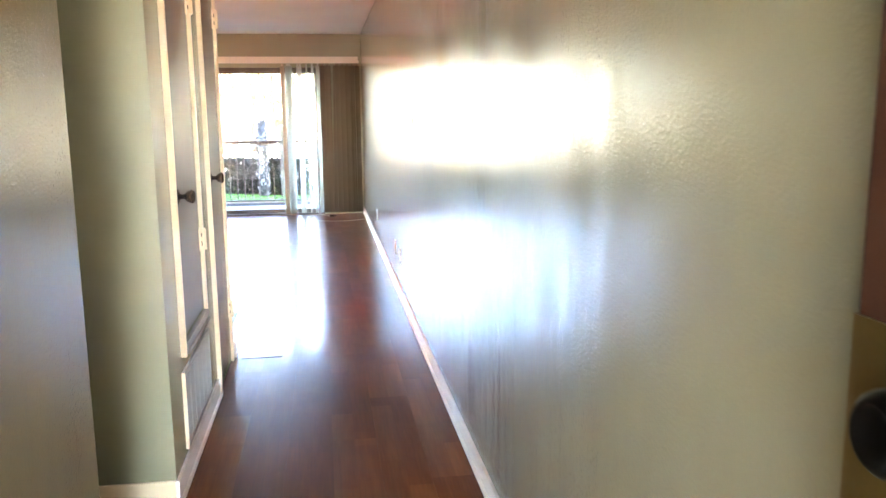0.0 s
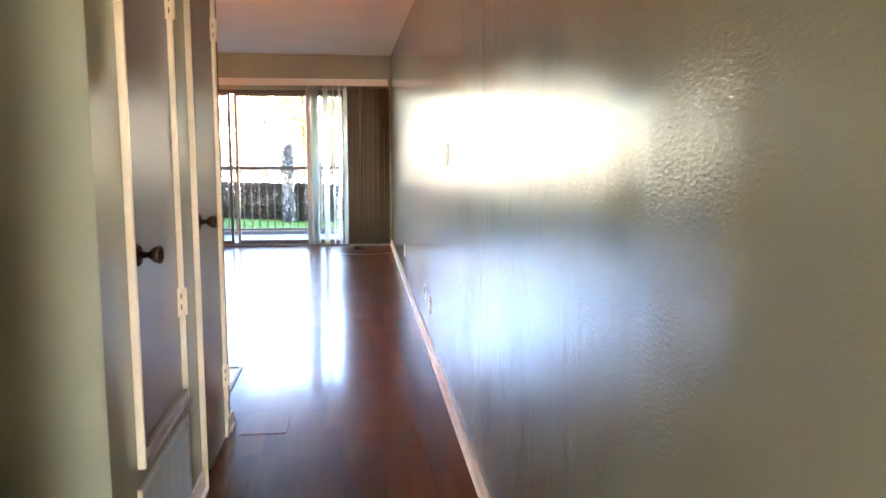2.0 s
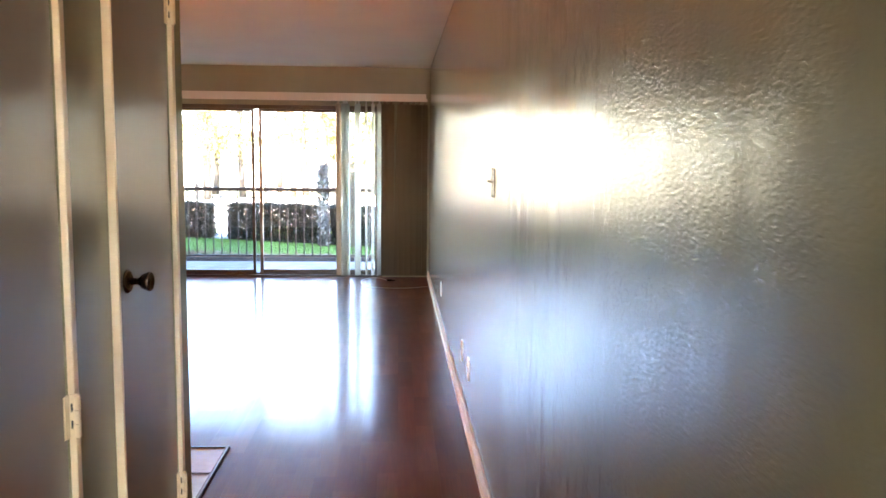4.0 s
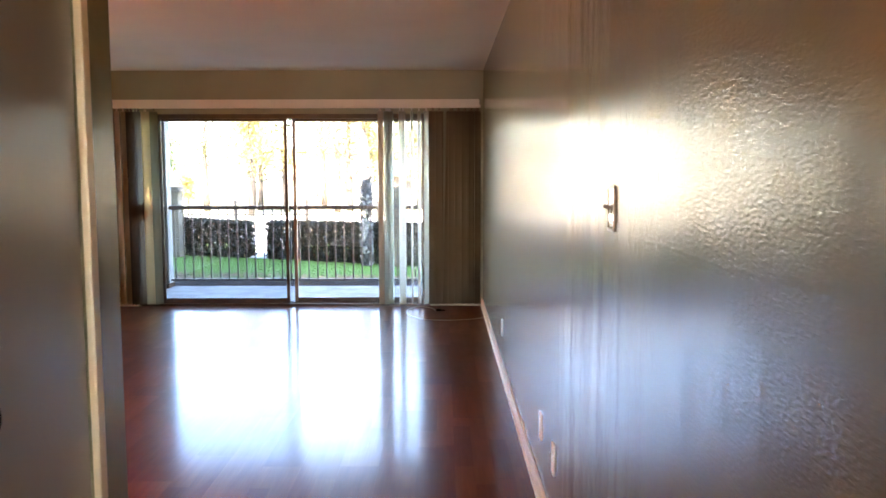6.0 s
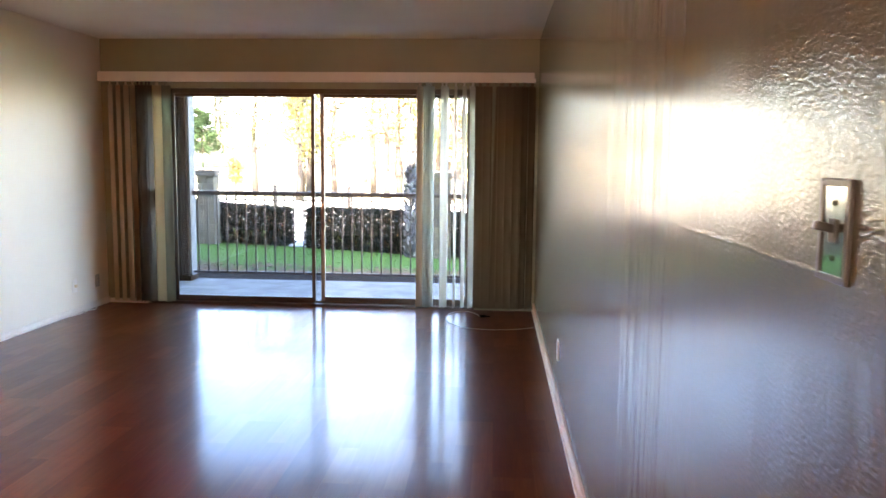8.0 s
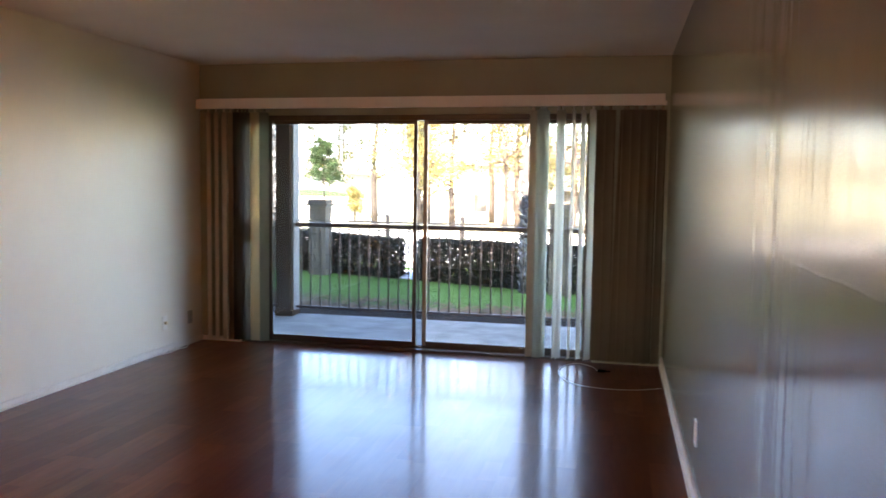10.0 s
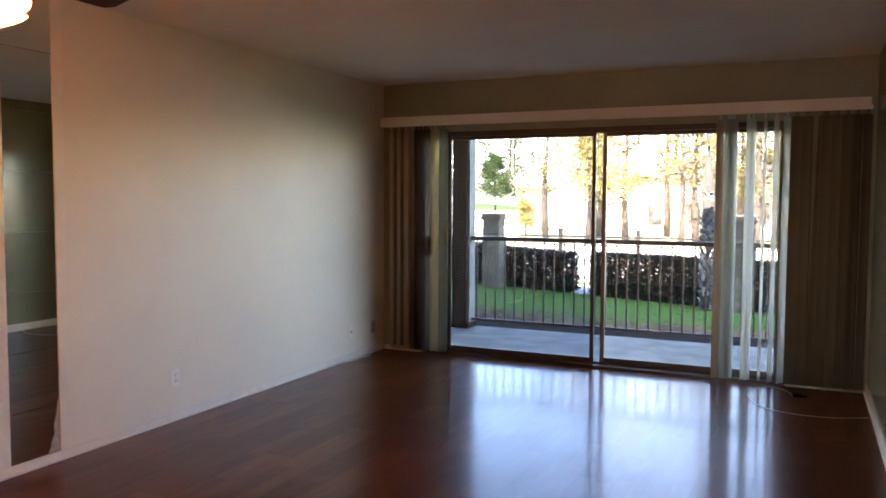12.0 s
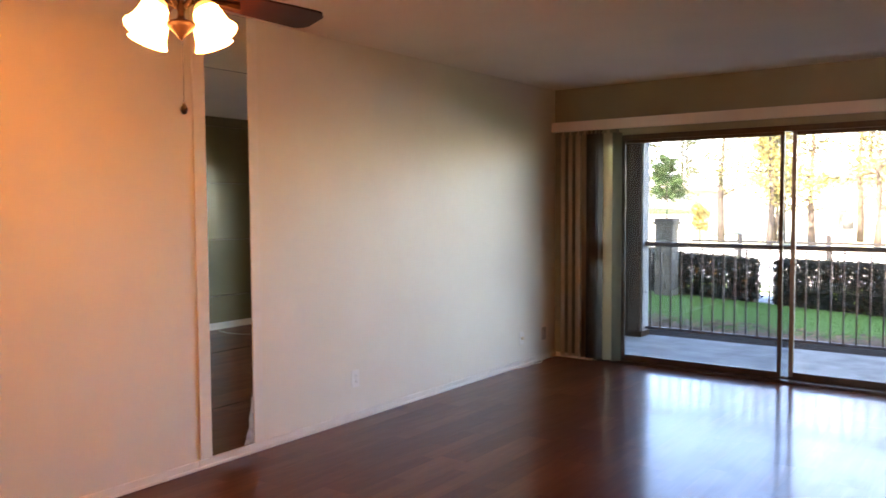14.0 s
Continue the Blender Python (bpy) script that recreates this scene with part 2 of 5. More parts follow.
def laminate():
    """Red-brown laminate printed as two strips of staves to a plank; each plank toned by its own random."""
    k = Mat("red_brown_laminate", rough=0.16)
    k.b.inputs["Coat Weight"].default_value = 0.44
    k.b.inputs["Coat Roughness"].default_value = 0.085
    k.b.inputs["Coat IOR"].default_value = 1.20
    k.b.inputs["IOR"].default_value = 1.42
    k.b.inputs["Specular IOR Level"].default_value = 0.04
    staves = k.node("ShaderNodeTexBrick")
    staves.offset, staves.offset_frequency, staves.squash = 0.37, 2, 1.0
    for key, value in (("Scale", 1.0), ("Mortar Size", 0.0), ("Brick Width", 0.60), ("Row Height", 0.0904), ("Bias", 0.0)):
        staves.inputs[key].default_value = value
    staves.inputs["Color1"].default_value = (0.0, 0.0, 0.0, 1)
    staves.inputs["Color2"].default_value = (1.0, 1.0, 1.0, 1)
    tc = k.node("ShaderNodeTexCoord")
    info = k.node("ShaderNodeObjectInfo")
    mp = k.node("ShaderNodeMapping")
    mp.inputs["Rotation"].default_value = (0, 0, math.pi / 2)
    shift = k.t.nodes.new("ShaderNodeVectorMath")
    shift.operation = "SCALE"
    shift.inputs[0].default_value = (7.3, 0.0, 0.0)
    k.link(info.outputs["Random"], shift.inputs["Scale"])
    k.link(shift.outputs["Vector"], mp.inputs["Location"])
    k.link(tc.outputs["Object"], mp.inputs["Vector"])
    k.link(mp.outputs["Vector"], staves.inputs["Vector"])
    wood = k.ramp(staves.outputs["Color"], [(0.0, (0.100, 0.030, 0.0110)), (0.5, (0.126, 0.040, 0.0150)), (1.0, (0.160, 0.054, 0.0210))])
    grain = k.noise(30, 4, 0.55, (4.0, 0.16, 1), (11, 23, 3))
    bands = k.noise(9, 3, 0.5, (3.0, 0.35, 1), (5, 13, 3))
    c = k.mix(0.7, wood, k.ramp(grain, [(0.3, (0.80, 0.76, 0.74)), (0.7, (1.08, 1.06, 1.06))]), "MULTIPLY")
    c = k.mix(0.8, c, k.ramp(bands, [(0.3, (0.82, 0.79, 0.78)), (0.7, (1.10, 1.09, 1.08))]), "MULTIPLY")
    each = k.ramp(info.outputs["Random"], [(0, (0.91, 0.89, 0.88)), (0.5, (0.98, 0.97, 0.97)), (1, (1.07, 1.06, 1.05))])
    k.color(k.mix(1.0, c, each, "MULTIPLY"))
    k.rough(k.noise(2.1, 5, 0.65), 0.285, 0.36)
    film = k.ramp(k.noise(3.4, 9, 0.72, (1, 0.7, 1)), [(0.32, (0.50, 0.50, 0.50)), (0.52, (0.77, 0.77, 0.77))])
    scuff = k.ramp(k.noise(1.7, 6, 0.6, distort=0.8), [(0.488, (1, 1, 1)), (0.500, (0.45, 0.45, 0.45)), (0.512, (1, 1, 1))])
    where = k.ramp(k.noise(0.9, 3), [(0.48, (0, 0, 0)), (0.60, (1, 1, 1))])
    k.link(k.mix(where, film, k.mix(1.0, film, scuff, "MULTIPLY")), k.b.inputs["Coat Weight"])
    k.link(k.ramp(k.noise(2.7, 5, 0.65), [(0.3, (0.10, 0.10, 0.10)), (0.75, (0.17, 0.17, 0.17))]), k.b.inputs["Coat Roughness"])
    n = k.bump(k.noise(3.0, 2), 0.05, 0.006)
    n = k.bump(staves.outputs["Color"], 0.25, 0.0006, n)
    k.bump(k.noise(1.0, 2.5, 0.5, (12, 4.2, 1), (3, 9, 1)), 0.6, 0.0034, n)
    return k.m


LAMINATE = laminate()


def thin_glass(name, tint):
    """Window glass: clear through, mirror-like at a slant, with a faint translucent film for the haze over the view."""
    k = Mat(name)
    clear = k.node("ShaderNodeBsdfTransparent")
    clear.inputs["Color"].default_value = (*tint, 1)
    gloss = k.node("ShaderNodeBsdfGlossy", Roughness=0.0)
    slant = k.node("ShaderNodeLayerWeight", Blend=0.5)
    power = k.node("ShaderNodeMath")
    power.operation = "POWER"
    power.inputs[1].default_value = 5.0
    k.link(slant.outputs["Facing"], power.inputs[0])
    mirror = k.node("ShaderNodeMapRange")
    mirror.inputs["To Min"].default_value = 0.035
    k.link(power.outputs["Value"], mirror.inputs["Value"])
    mx = k.node("ShaderNodeMixShader")
    k.link(mirror.outputs["Result"], mx.inputs["Fac"])
    k.link(clear.outputs["BSDF"], mx.inputs[1])
    k.link(gloss.outputs["BSDF"], mx.inputs[2])
    # The film lifts the dark parts outside: haze put into the glass.
    film = k.node("ShaderNodeBsdfTranslucent")
    film.inputs["Color"].default_value = (0.85, 0.88, 0.92, 1)
    hazed = k.node("ShaderNodeMixShader", Fac=0.001)
    k.link(k.ramp(k.noise(2.2, 6, 0.7), [(0.3, (0.0004, 0.0004, 0.0004)), (0.75, (0.0018, 0.0018, 0.0018))]), hazed.inputs["Fac"])
    k.link(mx.outputs["Shader"], hazed.inputs[1])
    k.link(film.outputs["BSDF"], hazed.inputs[2])
    k.link(hazed.outputs["Shader"], k.t.nodes["Material Output"].inputs["Surface"])
    return k.m


PANE = thin_glass("window_glass", (0.94, 0.975, 0.985))
PANE_TINTED = thin_glass("grey_blue_window_glass", (0.75, 0.82, 0.86))


def translucent(name, color, through_part, rough=0.5):
    k = Mat(name, color, rough, Specular_IOR_Level=0.15)
    tr = k.node("ShaderNodeBsdfTranslucent")
    tr.inputs["Color"].default_value = (*color, 1)
    mx = k.node("ShaderNodeMixShader")
    mx.inputs["Fac"].default_value = through_part
    out = k.t.nodes["Material Output"]
    k.link(k.b.outputs["BSDF"], mx.inputs[1])
    k.link(tr.outputs["BSDF"], mx.inputs[2])
    k.link(mx.outputs["Shader"], out.inputs["Surface"])
    return k


def vinyl(name, color, through_part, sheer):
    """Vane vinyl: most light is scattered on its way through, a little passes straight."""
    k = translucent(name, color, through_part)
    out = k.t.nodes["Material Output"]
    was = out.inputs["Surface"].links[0].from_socket
    clear = k.node("ShaderNodeBsdfTransparent")
    clear.inputs["Color"].default_value = (*color, 1)
    mx = k.node("ShaderNodeMixShader", Fac=sheer)
    k.link(was, mx.inputs[1])
    k.link(clear.outputs["BSDF"], mx.inputs[2])
    k.link(mx.outputs["Shader"], out.inputs["Surface"])
    return k.m


# All vanes are one vinyl; how each is lit is mixed into its tone.
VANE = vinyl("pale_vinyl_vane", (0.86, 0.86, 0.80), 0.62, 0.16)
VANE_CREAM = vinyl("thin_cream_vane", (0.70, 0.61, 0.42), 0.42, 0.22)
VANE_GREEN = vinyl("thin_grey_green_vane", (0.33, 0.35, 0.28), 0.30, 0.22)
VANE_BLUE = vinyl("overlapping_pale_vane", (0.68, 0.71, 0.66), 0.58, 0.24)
# Stack in front of the wall: its shade is darkened into the colour.
VANE_DIM = translucent("tan_vane_shade_tone", (0.27, 0.22, 0.155), 0.32, 0.7).m
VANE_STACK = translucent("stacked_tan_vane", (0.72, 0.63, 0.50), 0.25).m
# Inner vanes of the left stack, browned to stand for the shade on them.
VANE_DARK = translucent("brown_vane_shade_tone", (0.15, 0.12, 0.09), 0.08, 0.8).m
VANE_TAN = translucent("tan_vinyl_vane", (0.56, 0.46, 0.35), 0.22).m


def leafy(name, low, high, part=0.3):
    k = translucent(name, high, part, 0.7)
    k.b.inputs["Specular IOR Level"].default_value = 0.10
    geo = k.node("ShaderNodeNewGeometry")
    k.color(k.ramp(geo.outputs["Random Per Island"], [(0, low), (1, high)]))
    return k.m


HEDGE = leafy("hedge_leaves", (0.010, 0.012, 0.009), (0.028, 0.034, 0.022), 0.10)
HEDGECORE = simple("hedge_twigs", (0.012, 0.012, 0.009), 0.9)
GREENLEAF = leafy("green_leaves", (0.016, 0.030, 0.010), (0.050, 0.080, 0.028))
YELLOWLEAF = leafy("yellow_leaves", (0.12, 0.10, 0.028), (0.36, 0.27, 0.10), 0.4)
PINELEAF = leafy("olive_needles", (0.028, 0.034, 0.012), (0.100, 0.095, 0.038), 0.35)
LITTER = leafy("dry_leaf_litter", (0.030, 0.014, 0.006), (0.22, 0.115, 0.050), 0.05)
BLADE = leafy("grass_blades", (0.052, 0.114, 0.020), (0.098, 0.176, 0.042), 0.3)


def lawn():
    k = Mat("lawn", rough=1.0, Specular_IOR_Level=0.05)
    grass = k.ramp(k.noise(5, 6, 0.7), [(0.3, (0.050, 0.104, 0.018)), (0.7, (0.088, 0.156, 0.035))])
    soil = k.ramp(k.noise(9, 5), [(0.35, (0.020, 0.010, 0.005)), (0.65, (0.080, 0.043, 0.020))])
    geo = k.node("ShaderNodeNewGeometry")
    sep = k.node("ShaderNodeSeparateXYZ")
    k.link(geo.outputs["Position"], sep.inputs["Vector"])
    wob = k.node("ShaderNodeMath")
    wob.operation = "MULTIPLY_ADD"
    k.link(k.noise(1.6, 4), wob.inputs[0])
    wob.inputs[1].default_value = 1.6
    k.link(sep.outputs["Y"], wob.inputs[2])
    edge = k.node("ShaderNodeMapRange")
    edge.inputs["From Min"].default_value, edge.inputs["From Max"].default_value = 14.55, 15.35
    k.link(wob.outputs["Value"], edge.inputs["Value"])
    far = k.node("ShaderNodeMapRange")
    far.inputs["From Min"].default_value, far.inputs["From Max"].default_value = 35.2, 36.5
    k.link(sep.outputs["Y"], far.inputs["Value"])
    dry = k.ramp(k.noise(0.35, 5), [(0.3, (0.50, 0.42, 0.28)), (0.5, (0.42, 0.40, 0.22)), (0.7, (0.58, 0.50, 0.36))])
    k.color(k.mix(far.outputs["Result"], k.mix(edge.outputs["Result"], soil, grass), dry))
    k.bump(k.noise(60, 4), 0.8, 0.02)
    return k.m


LAWN = lawn()


def shade_glass(name, strength, tint):
    """Frosted glass shade round a warm bulb."""
    k = Mat(name, (0.9, 0.8, 0.62), 0.4)
    k.b.inputs["Emission Color"].default_value = (*tint, 1)
    k.b.inputs["Emission Strength"].default_value = strength
    return k.m


SHADE = shade_glass("frosted_shade_glass", 3.5, (1.0, 0.36, 0.09))
SHADE_NECK = shade_glass("frosted_shade_neck", 0.075, (1.0, 0.42, 0.10))


# ---- mesh helpers ----
def add_box(bm, x0, y0, z0, x1, y1, z1, bevel=0.0, turn=None):
    geo = bmesh.ops.create_cube(bm, size=1)["verts"]
    m = Matrix.Translation(((x0 + x1) / 2, (y0 + y1) / 2, (z0 + z1) / 2)) @ Matrix.Diagonal((x1 - x0, y1 - y0, z1 - z0, 1))
    bmesh.ops.transform(bm, matrix=m if turn is None else turn @ m, verts=geo)
    if bevel:
        edges = list({e for v in geo for e in v.link_edges})
        bmesh.ops.bevel(bm, geom=edges, offset=bevel, segments=2, profile=0.6, affect="EDGES")


def box(*a, bevel=0.0, turn=None):
    bm = bmesh.new()
    add_box(bm, *a, bevel=bevel, turn=turn)
    return bm


def boxes(rows, bevel=0.0):
    bm = bmesh.new()
    for r in rows:
        add_box(bm, *r, bevel=bevel)
    return bm


def lathe(profile, m=None, steps=24, bm=None):
    """A turned solid from (radius, height) pairs round z."""
    bm = bm or bmesh.new()
    rings = []
    for r, z in profile:
        if r < 1e-5:
            rings.append([bm.verts.new((0, 0, z))])
        else:
            rings.append([bm.verts.new((r * math.cos(2 * math.pi * i / steps), r * math.sin(2 * math.pi * i / steps), z)) for i in range(steps)])
    made = [v for ring in rings for v in ring]
    for a, b in zip(rings, rings[1:]):
        for i in range(steps):
            j = (i + 1) % steps
            if len(a) == 1 and len(b) == 1:
                continue
            if len(a) == 1:
                bm.faces.new((a[0], b[j], b[i]))
            elif len(b) == 1:
                bm.faces.new((a[i], a[j], b[0]))
            else:
                bm.faces.new((a[i], a[j], b[j], b[i]))
    if m is not None:
        bmesh.ops.transform(bm, matrix=m, verts=made)
    return bm


def tube(points, radius, sides=8, bm=None):
    """A round bar along points; radius is one number or one for each point."""
    bm = bm or bmesh.new()
    pts = [Vector(p) for p in points]
    radii = radius if isinstance(radius, (list, tuple)) else [radius] * len(pts)
    rings = []
    for i, p in enumerate(pts):
        d = (pts[min(i + 1, len(pts) - 1)] - pts[max(i - 1, 0)]).normalized()
        q = d.to_track_quat("Z", "Y")
        rings.append([bm.verts.new(p + q @ Vector((radii[i] * math.cos(2 * math.pi * k / sides), radii[i] * math.sin(2 * math.pi * k / sides), 0))) for k in range(sides)])
    for a, b in zip(rings, rings[1:]):
        for k in range(sides):
            bm.faces.new((a[k], a[(k + 1) % sides], b[(k + 1) % sides], b[k]))
    bm.faces.new(rings[0][::-1])
    bm.faces.new(rings[-1])
    return bm


def mesh_of(name, bm, material, smooth=False):
    bmesh.ops.recalc_face_normals(bm, faces=bm.faces)
    me = bpy.data.meshes.new(name)
    bm.to_mesh(me)
    bm.free()
    me.materials.append(material)
    if smooth:
        me.polygons.foreach_set("use_smooth", [True] * len(me.polygons))
    return me


def part(name, bm, material, parent, label="", smooth=False):
    """One mesh under a thing or a part."""
    ob = new(name, mesh_of(name, bm, material, smooth))
    ob.parent = parent
    if label:
        tagged(ob, label)
    return ob


def thing(name, label, category, at=(0, 0, 0), group="", kind=""):
    ob = new(name)
    ob.empty_display_size = 0.1
    ob.location = at
    return tagged(ob, label, category, group, kind)


def structure(name, bm, material, label, category):
    return tagged(new(name, mesh_of(name, bm, material)), label, category, kind="structure")


# ---- plan ----
XW, YN, H = -4.013, 10.40, 2.44          # west wall, north wall, ceiling
XH = -1.085                              # west side of the hall
YF = -1.10                               # front wall
YA, YB, YE = 1.11, 1.97, 3.78            # side passage from YA to YB, hall ends at YE
DX0, DX1, DZ = -3.62, -0.55, 2.00        # sliding door opening

# ---- structure ----
floor = structure("floor", boxes([(XH - 0.0, YF - 0.12, -0.15, 0.0, YE, -0.009), (XW, YE, -0.15, 0.0, YN + 0.2, -0.009), (-3.6, YA, -0.15, XH, YB, -0.009)]),
                  LAMINATE, "glossy red-brown laminate floor of long planks", "floor")
structure("ceiling", box(XW - 0.15, YF - 0.12, H, 0.15, YN + 0.2, H + 0.12), CEIL, "plain white painted ceiling with a fine texture", "ceiling")
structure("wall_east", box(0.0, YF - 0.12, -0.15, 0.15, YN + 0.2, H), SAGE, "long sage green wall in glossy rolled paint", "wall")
structure("wall_west", box(XW - 0.15, YE - 0.12, -0.15, XW, YN + 0.2, H), WHITE, "plain off-white painted living room wall", "wall")
structure("wall_north", boxes([(XW, YN, -0.15, DX0, YN + 0.2, H), (DX1, YN, -0.15, 0, YN + 0.2, H), (DX0, YN, DZ, DX1, YN + 0.2, H)]),
          SAGE_FLAT, "sage painted end wall round the sliding door", "wall")
structure("wall_south", box(XW, YE - 0.12, -0.15, XH - 0.122, YE, H), WHITE, "plain off-white wall behind the hall closets", "wall")
structure("wall_front", boxes([(-2.6, YF - 0.12, -0.15, -1.02, YF, H), (-0.08, YF - 0.12, -0.15, 0, YF, H), (-1.02, YF - 0.12, 2.04, -0.08, YF, H)]),
          SAGE_FLAT, "sage painted wall round the front doorway", "wall")
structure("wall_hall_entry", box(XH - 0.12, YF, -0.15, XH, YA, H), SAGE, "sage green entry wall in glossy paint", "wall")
structure("wall_passage", boxes([(-3.72, YA - 0.12, -0.15, -3.6, YB + 0.12, H), (-3.6, YA - 0.12, -0.15, XH - 0.12, YA, H)]), SAGE_FLAT,
          "sage walls of the short side passage", "wall")
# the closet wall, with its two door openings
D1 = (2.25, 2.79, 0.50, 2.05)
D2 = (3.13, 3.62, 0.02, 2.05)
for row in (
        (-3.6, YB, -0.15, XH, YB + 0.10, H), (XH - 0.12, YB + 0.10, -0.15, XH, D1[0], H), (XH - 0.12, D1[0], -0.15, XH, D1[1], D1[2]),
        (XH - 0.12, D1[0], D1[3], XH, D1[1], H), (XH - 0.12, D1[1], -0.15, XH, D2[0], H), (XH - 0.12, D2[0], D2[3], XH, D2[1], H),
        (XH - 0.12, D2[1], -0.15, XH, YE, H)):
    structure("wall_hall_closets", box(*row), HALLPAINT, "grey-green painted hall wall beside the closet doors", "wall")
structure("wall_closet_back", boxes([(-1.9, YB + 0.10, -0.15, -1.8, YE - 0.12, H)]), WHITE, "plain back wall of the hall closets", "wall")
structure("slab_front", box(-14, -14.0, -0.43, 14, YF - 0.12, -0.12), CONCRETE, "grey concrete entry walk", "slab")
XE = 1.75                                # east end of the patio bay, unseen, cut short to let light in
# Unseen mass: shades the lawn and keeps sun out of the front doorway.
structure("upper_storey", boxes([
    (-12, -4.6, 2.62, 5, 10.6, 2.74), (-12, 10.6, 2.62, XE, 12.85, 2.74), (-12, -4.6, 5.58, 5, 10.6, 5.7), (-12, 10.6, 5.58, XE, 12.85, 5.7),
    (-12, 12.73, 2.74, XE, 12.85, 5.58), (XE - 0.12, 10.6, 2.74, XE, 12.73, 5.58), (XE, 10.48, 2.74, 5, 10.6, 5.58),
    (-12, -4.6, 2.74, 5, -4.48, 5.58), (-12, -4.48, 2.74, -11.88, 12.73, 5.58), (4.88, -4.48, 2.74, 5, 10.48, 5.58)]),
    STUCCO, "plain stucco upper storey, unseen, sized to shade lawn and entry", "building")
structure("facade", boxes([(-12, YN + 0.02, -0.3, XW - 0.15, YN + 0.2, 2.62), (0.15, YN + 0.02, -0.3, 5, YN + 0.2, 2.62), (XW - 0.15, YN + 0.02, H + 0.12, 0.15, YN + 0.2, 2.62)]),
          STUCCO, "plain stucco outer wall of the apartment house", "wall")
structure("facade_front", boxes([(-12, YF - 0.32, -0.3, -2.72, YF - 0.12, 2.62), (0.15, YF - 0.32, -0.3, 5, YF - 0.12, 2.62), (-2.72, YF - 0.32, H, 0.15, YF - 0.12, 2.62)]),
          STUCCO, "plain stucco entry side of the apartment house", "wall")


# Added out of view: holds back part of the light at the doorway.
structure("facade_opposite", boxes([(1.0, -9.5, -0.42, 14, -9.0, 5.7)]), STUCCO, "unseen stucco wall added to limit light at the front doorway", "wall")


# ---- trim ----
def skirting(name, runs, material, height=0.075, depth=0.013):
    """Low boards along walls; each run is (x0, y0, x1, y1) of the wall's face and (nx, ny) into the room."""
    bm = bmesh.new()
    for x0, y0, x1, y1, nx, ny in runs:
        a = (min(x0, x1, x0 + nx * depth, x1 + nx * depth), min(y0, y1, y0 + ny * depth, y1 + ny * depth))
        b = (max(x0, x1, x0 + nx * depth, x1 + nx * depth), max(y0, y1, y0 + ny * depth, y1 + ny * depth))
        add_box(bm, a[0], a[1], 0.0, b[0], b[1], height, bevel=0.004)
        q = depth + 0.010
        a = (min(x0, x1, x0 + nx * q, x1 + nx * q), min(y0, y1, y0 + ny * q, y1 + ny * q))
        b = (max(x0, x1, x0 + nx * q, x1 + nx * q), max(y0, y1, y0 + ny * q, y1 + ny * q))
        add_box(bm, a[0], a[1], 0.0, b[0], b[1], 0.016, bevel=0.004)
    return tagged(new(name, mesh_of(name, bm, material)), "low white-painted baseboard with a shoe strip", "baseboard", kind="structure")


skirting("baseboard_east", [(0, YF, 0, YN, -1, 0)], TRIM)
skirting("baseboard_west", [(XW, YE, XW, 6.47, 1, 0), (XW, 6.47, XW, 6.925, 1, 0), (XW, 6.925, XW, YN, 1, 0)], TRIM, 0.05)
skirting("baseboard_north", [(XW + 0.02, YN, DX0, YN, 0, -1)], TRIM, 0.04)
skirting("baseboard_passage", [(-3.6, YB, XH, YB, 0, -1)], CREAM, 0.085)
skirting("baseboard_closets", [(XH, YB - 0.013, XH, D2[0] - 0.065, 1, 0)], TRIM, 0.085)
skirting("baseboard_hall_end", [(XH, D2[1] + 0.065, XH, YE + 0.013, 1, 0), (XH - 0.122, YE, XH, YE, 0, 1), (XW + 0.02, YE, XH - 0.122, YE, 0, 1)], TRIM)
skirting("baseboard_entry", [(XH, YF, XH, YA, 1, 0)], TRIM)


def casing(name, rows, label, material=CREAM):
    """Door trim: a flat board with a raised outer bead."""
    bm = bmesh.new()
    for r in rows:
        add_box(bm, *r, bevel=0.004)
    return tagged(new(name, mesh_of(name, bm, material)), label, "door trim", kind="structure")


X1 = XH + 0.016
casing("trim_closet_upper", [
    (XH, D1[0] - 0.052, 0.455, X1, D1[0] - 0.012, 2.11), (XH, D1[0] - 0.052, 0.455, X1 + 0.006, D1[0] - 0.036, 2.11),
    (XH, D1[1], 0.455, X1, D1[1] + 0.026, 2.11),
    (XH, D1[0] - 0.012, D1[3], X1, D1[1], D1[3] + 0.05)], "cream-painted trim round the small closet door")
casing("trim_closet_sill", [(XH, D1[0], 0.455, X1 + 0.004, D1[1], 0.500), (XH, D1[0], 0.455, X1 + 0.012, D1[1], 0.470)], "grey-painted lower trim under the closet door", DOORPAINT)
casing("trim_closet_tall", [
    (XH, D2[0] - 0.062, 0.0, X1, D2[0] - 0.030, 2.11), (XH, D2[0] - 0.062, 0.0, X1 + 0.006, D2[0] - 0.050, 2.11),
    (XH, D2[1], 0.0, X1, D2[1] + 0.030, 2.11),
    (XH, D2[0] - 0.030, D2[3], X1, D2[1], D2[3] + 0.05)], "cream-painted trim round the tall closet door")
casing("trim_front_door", [(-1.02, YF - 0.12, 0, -0.98, YF + 0.012, 2.04), (-0.12, YF - 0.12, 0, -0.08, YF + 0.012, 2.04), (-0.98, YF - 0.12, 2.0, -0.12, YF + 0.012, 2.04)],
       "cream-painted frame of the front doorway")


